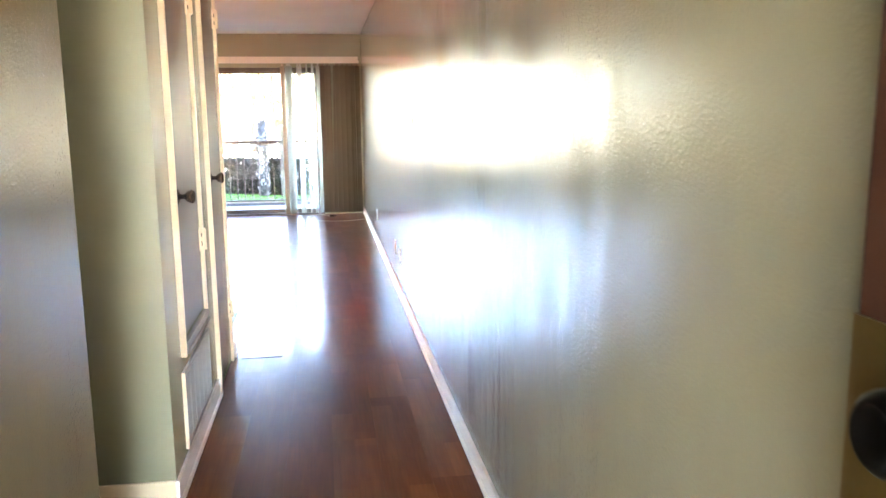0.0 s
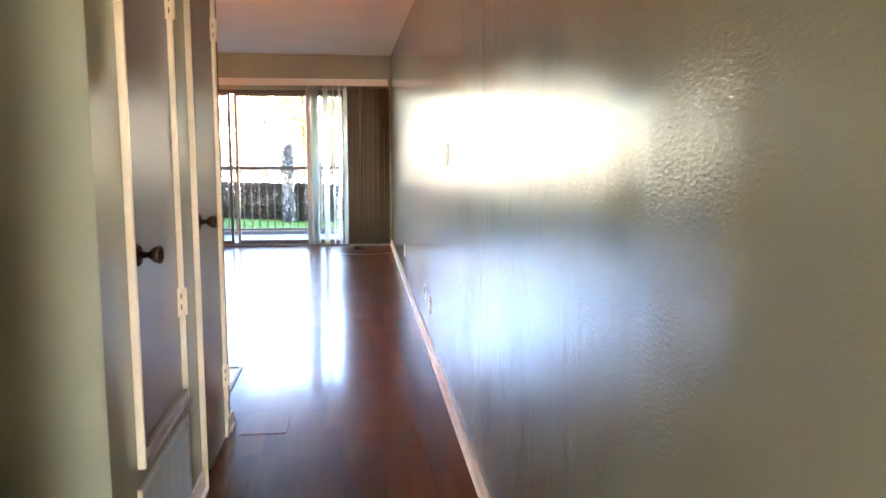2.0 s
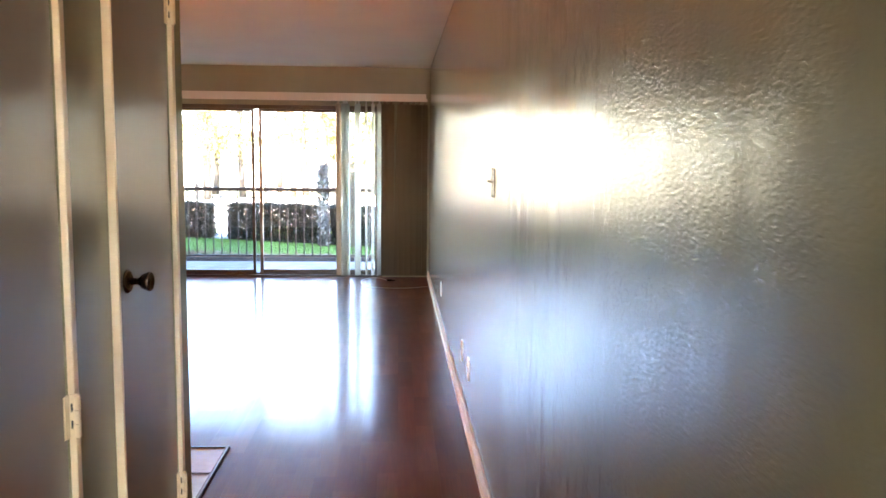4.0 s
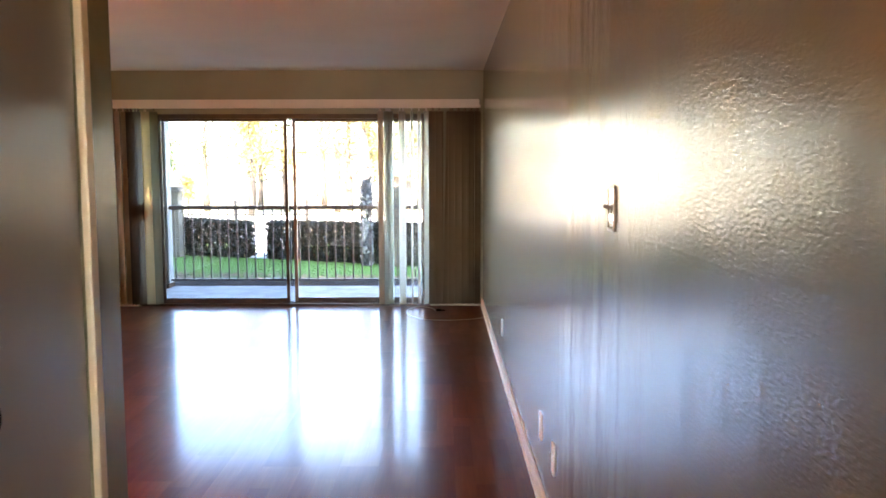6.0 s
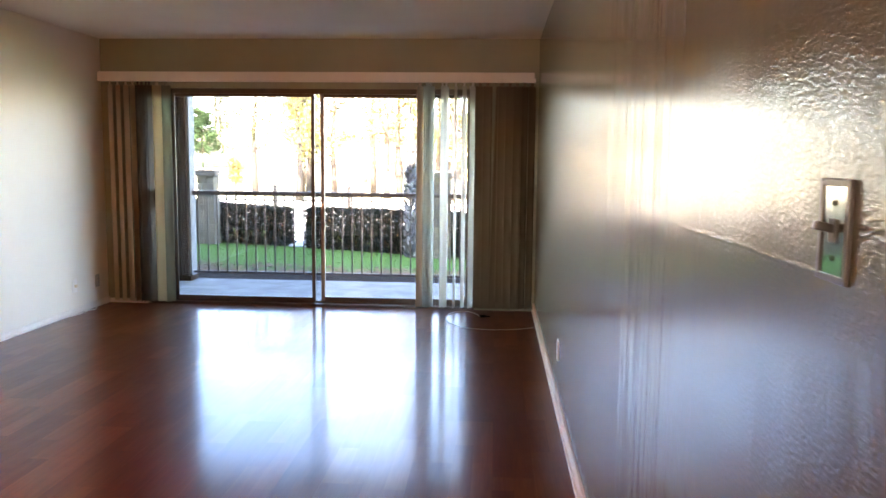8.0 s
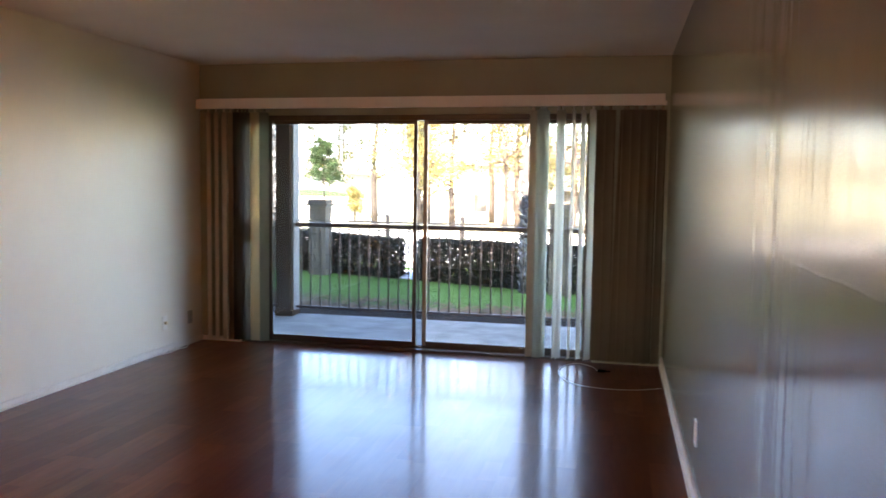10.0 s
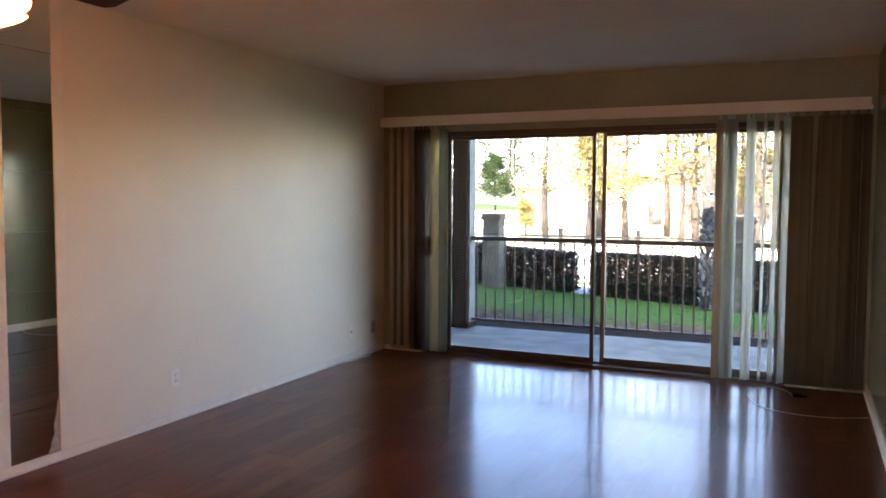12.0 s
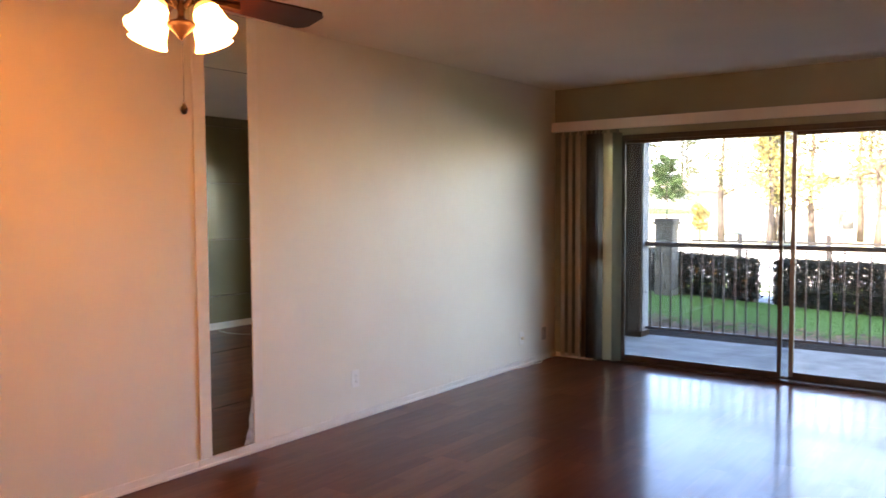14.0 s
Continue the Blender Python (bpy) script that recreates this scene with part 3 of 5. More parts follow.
# ---- doors of the hall ----
def knob_set(parent, x, y, z, out=1.0, size=1.0):
    """A rose, neck and tulip knob standing out along x."""
    m = pose(x, y, z, 0, 90 * out, 0) @ Matrix.Scale(size, 4)
    rose = part("knob_rose", lathe([(0, 0), (0.032, 0), (0.032, 0.004), (0.026, 0.010), (0.014, 0.014), (0, 0.014)], m), KNOB, parent, smooth=True)
    part("knob", lathe([(0, 0.010), (0.010, 0.012), (0.009, 0.030), (0.014, 0.036), (0.019, 0.040), (0.026, 0.058), (0.025, 0.064), (0.020, 0.067), (0.017, 0.062), (0, 0.062)], m),
         KNOB, parent, "dark aged bronze tulip knob", smooth=True)
    return rose


def hinge(parent, x, y, z):
    h = part("hinge", boxes([(x, y - 0.024, z - 0.048, x + 0.004, y + 0.001, z + 0.048), (x, y - 0.001, z - 0.048, x + 0.024, y + 0.008, z + 0.048)], 0.001), CREAM, parent, "paint-covered butt hinge")
    bm = bmesh.new()
    for k in range(3):
        tube([(x + 0.022, y - 0.003, z - 0.045 + k * 0.0305), (x + 0.022, y - 0.003, z - 0.0165 + k * 0.0305)], 0.007, 10, bm)
    part("hinge_pin", bm, CREAM, h)
    part("hinge_screw", boxes([(x + 0.007, y - 0.0022, z - 0.028, x + 0.011, y - 0.0008, z - 0.010), (x + 0.007, y - 0.0022, z + 0.010, x + 0.011, y - 0.0008, z + 0.028)]), SLOT, h)


def closet_door(name, d, hinges, knob_z, label):
    y0, y1, z0, z1 = d
    door = thing(name, label, "door", (XH, y0, z0), kind="structure")
    inv = Matrix.Translation((-XH, -y0, -z0))
    g = 0.004
    leaf = part("leaf", box(XH - 0.036, y0 + g, z0 + g, XH - 0.001, y1 - g, z1 - g, bevel=0.002), DOORPAINT, door)
    knob_set(door, XH - 0.001, y0 + 0.062, knob_z)
    for z in hinges:
        hinge(door, XH + 0.001, y1 - 0.002, z)
    for ob in door.children_recursive:
        if ob.parent == door:
            ob.matrix_parent_inverse = inv
    return door


closet_door("door_1", D1, (0.81, 1.80), 1.04, "small grey-green flush closet door, shut, above a return grille")
closet_door("door_2", D2, (0.30, 1.83), 1.045, "tall narrow grey-green flush closet door, shut")

# return-air grille under the small door
grille = thing("return_air_grille", "grey-painted steel return-air grille low in the hall wall", "air vent", (XH, 2.19, 0.10))
inv = Matrix.Translation((-XH, -2.19, -0.10))
GY0, GY1, GZ0, GZ1 = 2.19, 2.83, 0.105, 0.40
fr = boxes([(XH, GY0, GZ0, XH + 0.010, GY0 + 0.022, GZ1), (XH, GY1 - 0.022, GZ0, XH + 0.010, GY1, GZ1),
            (XH, GY0 + 0.022, GZ0, XH + 0.010, GY1 - 0.022, GZ0 + 0.022), (XH, GY0 + 0.022, GZ1 - 0.022, XH + 0.010, GY1 - 0.022, GZ1)], 0.002)
part("grille_frame", fr, DUCT, grille, "grey grille frame with a cream edge").matrix_parent_inverse = inv
part("grille_edge", box(XH, GY0 - 0.004, GZ0, XH + 0.013, GY0 - 0.0005, GZ1), CREAM, grille).matrix_parent_inverse = inv
part("duct_back", box(XH + 0.0005, GY0 + 0.02, GZ0 + 0.02, XH + 0.002, GY1 - 0.02, GZ1 - 0.02), SLOT, grille).matrix_parent_inverse = inv
for k in range(5):
    y = GY0 + 0.022 + (k + 1) * (GY1 - GY0 - 0.044) / 6
    part("divider", box(XH + 0.002, y - 0.004, GZ0 + 0.022, XH + 0.009, y + 0.004, GZ1 - 0.022), DUCT, grille).matrix_parent_inverse = inv
slat_mesh = mesh_of("slat", box(-0.005, GY0 + 0.022, -0.001, 0.005, GY1 - 0.022, 0.001, turn=pose(0, 0, 0, 0, 40, 0)), DUCT)
for k in range(19):
    s = new("slat", slat_mesh)
    s.location = (0.0055, -GY0, GZ0 + 0.03 + k * 0.0129 - 0.10)
    s.parent = grille

# front door, standing open along the east wall
fd = thing("door_3", "red-brown wooden front door standing open, with a brass lock plate", "door", (-0.098, YF, 0.01), kind="structure")
inv = Matrix.Translation((0.098, -YF, -0.01))
FX0, FX1, FY1 = -0.120, -0.076, -0.167
for ob in (
    part("leaf", box(FX0, YF + 0.02, 0.012, FX1, FY1, 2.02, bevel=0.003), DOORWOOD, fd),
    part("lock_plate", boxes([(FX0 - 0.003, FY1 - 0.165, 0.93, FX0 - 0.0003, FY1 + 0.0002, 1.165), (FX0 - 0.002, FY1 + 0.0003, 0.93, FX1 + 0.002, FY1 + 0.0015, 1.165)]), BRASS, fd, "aged brass lock guard plate"),
    part("latch_bolt", box(FX0 + 0.014, FY1 + 0.003, 1.03, FX1 - 0.014, FY1 + 0.012, 1.06, bevel=0.002), BRASS, fd),
    part("dead_bolt", box(FX0 + 0.010, FY1 + 0.0005, 1.262, FX1 - 0.010, FY1 + 0.004, 1.30, bevel=0.001), ALUM, fd, "steel dead bolt in the door edge"),
):
    ob.matrix_parent_inverse = inv
m = pose(FX0 - 0.003, FY1 - 0.112, 1.112, 0, -90, 0)
for name, prof in (("knob_rose", [(0, 0), (0.036, 0), (0.035, 0.006), (0.020, 0.011), (0, 0.011)]),
                   ("knob", [(0, 0.01), (0.013, 0.011), (0.012, 0.022), (0.022, 0.028), (0.030, 0.040), (0.031, 0.050), (0.029, 0.058), (0.024, 0.063), (0.021, 0.063), (0.018, 0.058), (0.008, 0.056), (0, 0.056)])):
    part(name, lathe(prof, m), DARKKNOB, fd, "round black door knob" if name == "knob" else "", smooth=True).matrix_parent_inverse = inv

# ---- sliding glass door ----
sd = thing("window_1", "wide two-panel sliding glass patio door in bronze metal frames, shut", "sliding door", (0, YN, 0), kind="structure")
invd = Matrix.Translation((0, -YN, 0))


def dpart(name, rows, material, parent=None, label="", bevel=0.002):
    ob = part(name, boxes(rows, bevel), material, parent or sd, label)
    if parent is None:
        ob.matrix_parent_inverse = invd
    return ob


YD = YN + 0.03
dpart("frame", [(DX0, YD, 0, DX0 + 0.035, YD + 0.11, DZ), (DX1 - 0.035, YD, 0, DX1, YD + 0.11, DZ), (DX0 + 0.035, YD, DZ - 0.045, DX1 - 0.035, YD + 0.11, DZ)], BRONZE)
dpart("track", [(DX0 + 0.035, YN - 0.01, -0.002, DX1 - 0.035, YD + 0.12, 0.022), (DX0 + 0.035, YD + 0.030, 0.022, DX1 - 0.035, YD + 0.036, 0.034), (DX0 + 0.035, YD + 0.075, 0.022, DX1 - 0.035, YD + 0.081, 0.034)], BRONZE, None, "worn bronze metal floor track")
MID = -2.035


def panel(x0, x1, y, left, right, glass, metal=BRONZE, pane_x0=None):
    p = dpart("panel", [(x1 - right, y, 0.036, x1, y + 0.03, 1.955),
                        (x0 + left, y, 0.036, x1 - right, y + 0.03, 0.075), (x0 + left, y, 1.925, x1 - right, y + 0.03, 1.955)], BRONZE)
    dpart("stile", [(x0, y, 0.036, x0 + left, y + 0.03, 1.955)], metal, p)
    g = part("pane", box(x0 + left, y + 0.012, 0.075, x1 - right, y + 0.016, 1.925), glass, p)
    if pane_x0 is not None:
        strip = part("pane", box(pane_x0, y + 0.012, 0.036, x0, y + 0.016, 1.955), PANE_TINTED, p)
        strip.visible_shadow = False
    g.visible_shadow = False
    return p


left_panel = panel(DX0 + 0.036, MID - 0.002, YD + 0.018, 0.05, 0.030, PANE_TINTED)
panel(MID + 0.045, DX1 - 0.036, YD + 0.063, 0.034, 0.05, PANE, STILE, MID - 0.03)
dpart("edge_stile", [(-3.393, YD + 0.006, 0.036, -3.340, YD + 0.017, 1.955)], BRONZE, left_panel, "dark bronze inner stile")
dpart("handle", [(DX0 + 0.048, YD - 0.040, 0.905, DX0 + 0.142, YD + 0.017, 1.080)], BLACK, left_panel, "black pull handle with a latch", 0.008)
dpart("latch", [(DX0 + 0.087, YD - 0.052, 0.97, DX0 + 0.105, YD - 0.039, 1.02)], BLACK, left_panel, "", 0.003)
dpart("jamb_strip", [(DX1 - 0.036, YD - 0.006, 0.022, DX1 - 0.004, YD - 0.001, DZ - 0.045)], ALUM, None, "pale aluminium strip on the jamb")

# ---- blinds ----
VZ0, VZ1 = 0.025, 2.04


def vane_mesh(name, width, material):
    """A long strip of vinyl with a shallow curve across, hung from a small clip."""
    bm = bmesh.new()
    n, t = 7, 0.0012
    front, back = [], []
    for k in range(n):
        u = k / (n - 1) - 0.5
        y = 0.006 * (1 - 4 * u * u)
        front.append([bm.verts.new((u * width, y, z)) for z in (VZ0, VZ1 - 0.02)])
        back.append([bm.verts.new((u * width, y + t, z)) for z in (VZ0, VZ1 - 0.02)])
    for k in range(n - 1):
        bm.faces.new((front[k][0], front[k + 1][0], front[k + 1][1], front[k][1]))
        bm.faces.new((back[k][0], back[k][1], back[k + 1][1], back[k + 1][0]))
        for z in (0, 1):
            bm.faces.new((front[k][z], front[k + 1][z], back[k + 1][z], back[k][z]))
    bm.faces.new((front[0][0], front[0][1], back[0][1], back[0][0]))
    bm.faces.new((front[-1][0], front[-1][1], back[-1][1], back[-1][0]))
    add_box(bm, -0.012, -0.001, VZ1 - 0.022, 0.012, 0.004, VZ1 + 0.02)
    return mesh_of(name, bm, material, True)


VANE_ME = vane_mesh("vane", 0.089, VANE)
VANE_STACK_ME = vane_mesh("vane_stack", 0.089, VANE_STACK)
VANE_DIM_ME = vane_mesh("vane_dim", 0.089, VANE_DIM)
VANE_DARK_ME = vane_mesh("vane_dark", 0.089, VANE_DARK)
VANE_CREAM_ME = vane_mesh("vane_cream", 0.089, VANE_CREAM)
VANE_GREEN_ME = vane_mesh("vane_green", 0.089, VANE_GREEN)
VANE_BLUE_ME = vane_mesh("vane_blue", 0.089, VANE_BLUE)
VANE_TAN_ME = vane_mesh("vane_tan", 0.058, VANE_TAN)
YV = YN - 0.045


def blind(label, x0, x1, vanes):
    b = thing("vertical_blind", label, "vertical blind", ((x0 + x1) / 2, YV, 0), group="blinds at the patio door")
    hr = part("head_rail", box(x0, YV - 0.018, VZ1 + 0.012, x1, YV + 0.018, VZ1 + 0.045, bevel=0.003), VALANCE, b)
    hr.matrix_parent_inverse = Matrix.Translation((-(x0 + x1) / 2, -YV, 0))
    for x, turn, me in vanes:
        v = new("vane", me)
        v.parent = b
        v.location = (x - (x0 + x1) / 2, 0, 0)
        v.rotation_euler = (0, radians(1.6 if abs(x + 0.388) < 0.01 else 0), radians(turn))
    return b


rv = random.Random(4)
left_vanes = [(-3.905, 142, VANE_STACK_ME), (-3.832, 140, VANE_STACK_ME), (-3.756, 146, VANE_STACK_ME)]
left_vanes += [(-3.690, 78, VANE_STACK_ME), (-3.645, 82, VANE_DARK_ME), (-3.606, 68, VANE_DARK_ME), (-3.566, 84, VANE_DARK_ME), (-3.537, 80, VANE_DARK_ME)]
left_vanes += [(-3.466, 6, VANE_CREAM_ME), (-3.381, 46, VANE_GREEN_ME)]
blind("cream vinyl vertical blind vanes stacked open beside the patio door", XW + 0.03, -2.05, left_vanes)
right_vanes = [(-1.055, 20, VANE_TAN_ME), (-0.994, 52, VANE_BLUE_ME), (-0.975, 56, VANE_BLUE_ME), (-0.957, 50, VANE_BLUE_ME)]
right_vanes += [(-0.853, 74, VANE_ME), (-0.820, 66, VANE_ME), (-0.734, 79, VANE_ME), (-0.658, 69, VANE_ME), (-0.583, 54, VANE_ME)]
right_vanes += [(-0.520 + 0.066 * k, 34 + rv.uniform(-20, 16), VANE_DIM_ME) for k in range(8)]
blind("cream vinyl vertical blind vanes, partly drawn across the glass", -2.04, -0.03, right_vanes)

val = thing("valance", "long cream blind valance mounted over the patio door", "valance", (-2.03, YN, 2.05))
inv = Matrix.Translation((2.03, -YN, -2.05))
part("front_board", box(-4.006, 10.322, 2.052, -0.044, 10.330, 2.138, bevel=0.002), VALANCE, val).matrix_parent_inverse = inv
part("return_board", box(-4.006, 10.3305, 2.052, -3.998, YN, 2.138), VALANCE, val).matrix_parent_inverse = inv
part("return_board", box(-0.052, 10.3305, 2.052, -0.044, YN, 2.138), VALANCE, val).matrix_parent_inverse = inv
part("top_board", box(-3.998, 10.3305, 2.130, -0.052, YN, 2.137), VALANCE, val).matrix_parent_inverse = inv


# ---- plates on the walls ----
def wall_plate(kind, label, category, x, y, z, nx, sockets=True, material=PLATE, group=""):
    """A cover plate on a wall whose face looks along x by nx, centred at y, z."""
    o = thing(kind, label, category, (x, y, z), group)
    o.rotation_euler = (0, 0, 0 if nx > 0 else math.pi)
    part("cover_plate", box(0.0, -0.035, -0.057, 0.006, 0.035, 0.057, bevel=0.0025), material, o)
    if sockets:
        for dz in (-0.020, 0.020):
            s = part("socket", box(0.0061, -0.015, dz - 0.013, 0.009, 0.015, dz + 0.013, bevel=0.002), material, o)
            part("slot", boxes([(0.0091, -0.008, dz - 0.006, 0.0096, -0.005, dz + 0.006), (0.0091, 0.005, dz - 0.006, 0.0096, 0.008, dz + 0.006)]), SLOT, s)
    part("screw", lathe([(0, 0.0061), (0.003, 0.0061), (0.002, 0.0078), (0, 0.008)], pose(0, 0, 0, 0, 90, 0), 10), ALUM, o)
    return o


OUT = "wall outlets"
wall_plate("wall_outlet", "ivory duplex outlet low on the green wall", "outlet", 0, 5.44, 0.310, -1, group=OUT)
wall_plate("wall_outlet", "ivory duplex outlet low on the green wall", "outlet", 0, 7.63, 0.305, -1, group=OUT)
wall_plate("wall_outlet", "ivory duplex outlet low on the white wall", "outlet", XW, 7.695, 0.270, 1, group=OUT)
wall_plate("wall_outlet", "grey duplex outlet near the room corner", "outlet", XW, 10.195, 0.235, 1, material=DUCT, group=OUT)
cp = wall_plate("cable_plate", "ivory cable plate low on the green wall", "cable plate", 0, 5.05, 0.308, -1, False)
part("cable_socket", lathe([(0, 0.006), (0.006, 0.006), (0.006, 0.016), (0.003, 0.016), (0.003, 0.012), (0, 0.012)], pose(0, 0, 0.02, 0, 90, 0), 12), ALUM, cp)
jk = wall_plate("phone_jack", "greenish ivory phone jack plate with a loose plug", "phone jack", XW, 9.80, 0.245, 1, False)
part("plug", box(0.0061, -0.012, -0.012, 0.024, 0.010, 0.010, bevel=0.002), CREAM, jk, "small yellowed plug")

sw = thing("light_switch", "polished metal light switch plate with a dark rim and toggle", "light switch", (0, 4.097, 1.292))
sw.rotation_euler = (0, 0, math.pi)
part("rim", boxes([(0, -0.038, -0.056, 0.006, -0.029, 0.056), (0, 0.029, -0.056, 0.006, 0.038, 0.056), (0, -0.029, 0.048, 0.006, 0.029, 0.056), (0, -0.029, -0.056, 0.006, 0.029, -0.048)], 0.001), DARKPLATE, sw, "dark worn rim")
part("cover_plate", box(0, -0.029, -0.048, 0.004, 0.029, 0.048), CHROME, sw, "mirror-bright metal face")
part("toggle", box(0.004, -0.005, -0.004, 0.026, 0.005, 0.006, bevel=0.002, turn=pose(0, 0, 0, 0, -12, 0)), DARKPLATE, sw, "dark toggle lever")
part("toggle_collar", box(0.0041, -0.008, -0.013, 0.0065, 0.008, 0.013, bevel=0.001), DARKPLATE, sw)
for dz in (-0.030, 0.030):
    part("screw", lathe([(0, 0.004), (0.0035, 0.004), (0.0025, 0.0058), (0, 0.006)], pose(0, 0, dz, 0, 90, 0), 10), DARKPLATE, sw)

# mirror tiles set into the west wall between two white boards
mr = thing("mirror_strip", "tall narrow strip of square mirror tiles between white boards", "mirror", (XW, 6.71, 0.05))
inv = Matrix.Translation((-XW, -6.71, -0.05))
part("side_board", box(XW, 6.482, 0.05, XW + 0.010, 6.558, H, bevel=0.003), TRIM, mr).matrix_parent_inverse = inv
part("side_board", box(XW, 6.848, 0.05, XW + 0.010, 6.912, H, bevel=0.003), TRIM, mr).matrix_parent_inverse = inv
rm = random.Random(9)
part("backing", box(XW, 6.5585, 0.05, XW + 0.0006, 6.8475, H), SLOT, mr).matrix_parent_inverse = inv
for k in range(8):
    z1 = H - 0.002 - 0.3045 * k
    z0 = max(0.052, z1 - 0.303)
    t = part("mirror_tile", box(0, -0.1435, z0 - (z0 + z1) / 2, 0.004, 0.1435, z1 - (z0 + z1) / 2, bevel=0.0008), MIRROR, mr)
    t.location = (0.001, 6.703 - 6.71, (z0 + z1) / 2 - 0.05)
    t.rotation_euler = (0, radians(rm.uniform(-0.15, 0.15)), radians(rm.uniform(-0.12, 0.12)))

# Uneven pale polygon over the lower right edge of the tiles.
patch_bm = bmesh.new()
edge = [(6.775, 0.056), (6.843, 0.056), (6.844, 0.30), (6.838, 0.335), (6.826, 0.25), (6.812, 0.20), (6.815, 0.15), (6.795, 0.115), (6.790, 0.08)]
patch_bm.faces.new([patch_bm.verts.new((XW + 0.0056, y, z)) for y, z in edge])
part("flaked_patch", patch_bm, MIRROR_PATCH, mr, "pale uneven patch at the foot of the mirror").matrix_parent_inverse = Matrix.Translation((-XW, -6.71, -0.05))

# loose cable on the floor by the patio door
way = [(-0.49, 10.06), (-0.53, 10.20), (-0.64, 10.30), (-0.74, 10.21), (-0.78, 10.02), (-0.75, 9.80), (-0.65, 9.62), (-0.50, 9.545), (-0.35, 9.53), (-0.20, 9.56), (-0.10, 9.61), (-0.028, 9.66)]
run = []
for i in range(len(way) - 1):
    p0, p1, p2, p3 = (Vector(way[min(max(i + j, 0), len(way) - 1)]) for j in (-1, 0, 1, 2))
    for s in (0, 0.25, 0.5, 0.75):
        q = 0.5 * (2 * p1 + (p2 - p0) * s + (2 * p0 - 5 * p1 + 4 * p2 - p3) * s * s + (3 * p1 - p0 - 3 * p2 + p3) * s ** 3)
        run.append((q.x, q.y, 0.005))
wire = thing("loose_cable", "thin pale cable lying in a loop on the floor", "cable", (-0.5, 9.6, 0))
invw = Matrix.Translation((0.5, -9.6, 0))
part("wire", tube(run, 0.0025, 6), CABLE, wire, smooth=True).matrix_parent_inverse = invw
part("plug", boxes([(-0.49, 10.045, 0.001, -0.43, 10.07, 0.020), (-0.43, 10.05, 0.004, -0.395, 10.065, 0.015)], 0.003), BLACK, wire, "small black plug").matrix_parent_inverse = invw
wire2 = thing("loose_cable", "short white phone cable lying along the wall", "cable", (XW + 0.03, 9.9, 0))
part("wire", tube([(0.005, -0.25, 0.006), (0.03, -0.12, 0.006), (0.02, 0.02, 0.007), (0.05, 0.10, 0.006), (0.02, 0.18, 0.010)], 0.004, 6), TRIM, wire2, smooth=True)

# framed screen lying flat past the end of the hall
fs = thing("window_screen", "flat dark-framed window screen lying on the floor", "window screen", (-1.45, 4.43, 0))
part("frame", boxes([(-0.29, -0.34, 0.001, 0.285, -0.325, 0.012), (-0.29, 0.325, 0.001, 0.285, 0.34, 0.012), (-0.29, -0.325, 0.001, -0.275, 0.325, 0.012), (0.27, -0.325, 0.001, 0.285, 0.325, 0.012)], 0.002), BRONZE, fs)
part("cross_bar", box(-0.275, 0.012, 0.001, 0.27, 0.024, 0.010, bevel=0.001), BRONZE, fs)
part("screen_sheet", box(-0.275, -0.325, 0.003, 0.27, 0.325, 0.005), DUCT, fs, "pale grey mesh sheet")

# ---- ceiling fan ----
fan = thing("ceiling_fan", "copper ceiling fan with dark blades and four lit bell shades", "ceiling fan", (-2.69, 5.49, H))
part("canopy", lathe([(0, 0), (0.065, 0), (0.065, -0.012), (0.050, -0.045), (0.018, -0.060), (0, -0.060)]), FANMETAL, fan, smooth=True)
part("rod", tube([(0, 0, -0.055), (0, 0, -0.20)], 0.011, 12), FANMETAL, fan, smooth=True)
part("motor", lathe([(0, -0.190), (0.045, -0.192), (0.100, -0.210), (0.125, -0.240), (0.125, -0.285), (0.105, -0.315), (0.060, -0.330), (0.050, -0.345), (0, -0.345)]), FANMETAL, fan, smooth=True)
hub = part("light_hub", lathe([(0, -0.345), (0.034, -0.347), (0.036, -0.365), (0.013, -0.380), (0.011, -0.395), (0.014, -0.410), (0.010, -0.425), (0.013, -0.440), (0.044, -0.452), (0.047, -0.460), (0.040, -0.470), (0.014, -0.494), (0.006, -0.506), (0, -0.510)]), FANMETAL, fan, "turned copper light fitter", smooth=True)
for k in range(5):
    a = 88 + 72 * k
    m = pose(0, 0, -0.352, 0, 0, a)
    bm = bmesh.new()
    n = 12
    ring = []
    for u, w in ((0.15, 0.045), (0.19, 0.052), (0.28, 0.060), (0.42, 0.066), (0.525, 0.069), (0.548, 0.066), (0.576, 0.042)):
        ring.append([bm.verts.new((u, s * w, -s * w * 0.26 + dz)) for s, dz in ((-1, 0), (1, 0), (1, 0.006), (-1, 0.006))])
    for p, q in zip(ring, ring[1:]):
        for j in range(4):
            bm.faces.new((p[j], p[(j + 1) % 4], q[(j + 1) % 4], q[j]))
    bm.faces.new(ring[0]); bm.faces.new(ring[-1][::-1])
    bmesh.ops.transform(bm, matrix=m, verts=bm.verts)
    b = part("blade", bm, FANWOOD, fan)
    part("blade_iron", tube([m @ Vector((0.09, 0, 0.02)), m @ Vector((0.13, 0, -0.012)), m @ Vector((0.17, 0, -0.010)), m @ Vector((0.22, 0, -0.008))], [0.014, 0.010, 0.012, 0.018], 8), FANMETAL, b, "copper blade bracket")
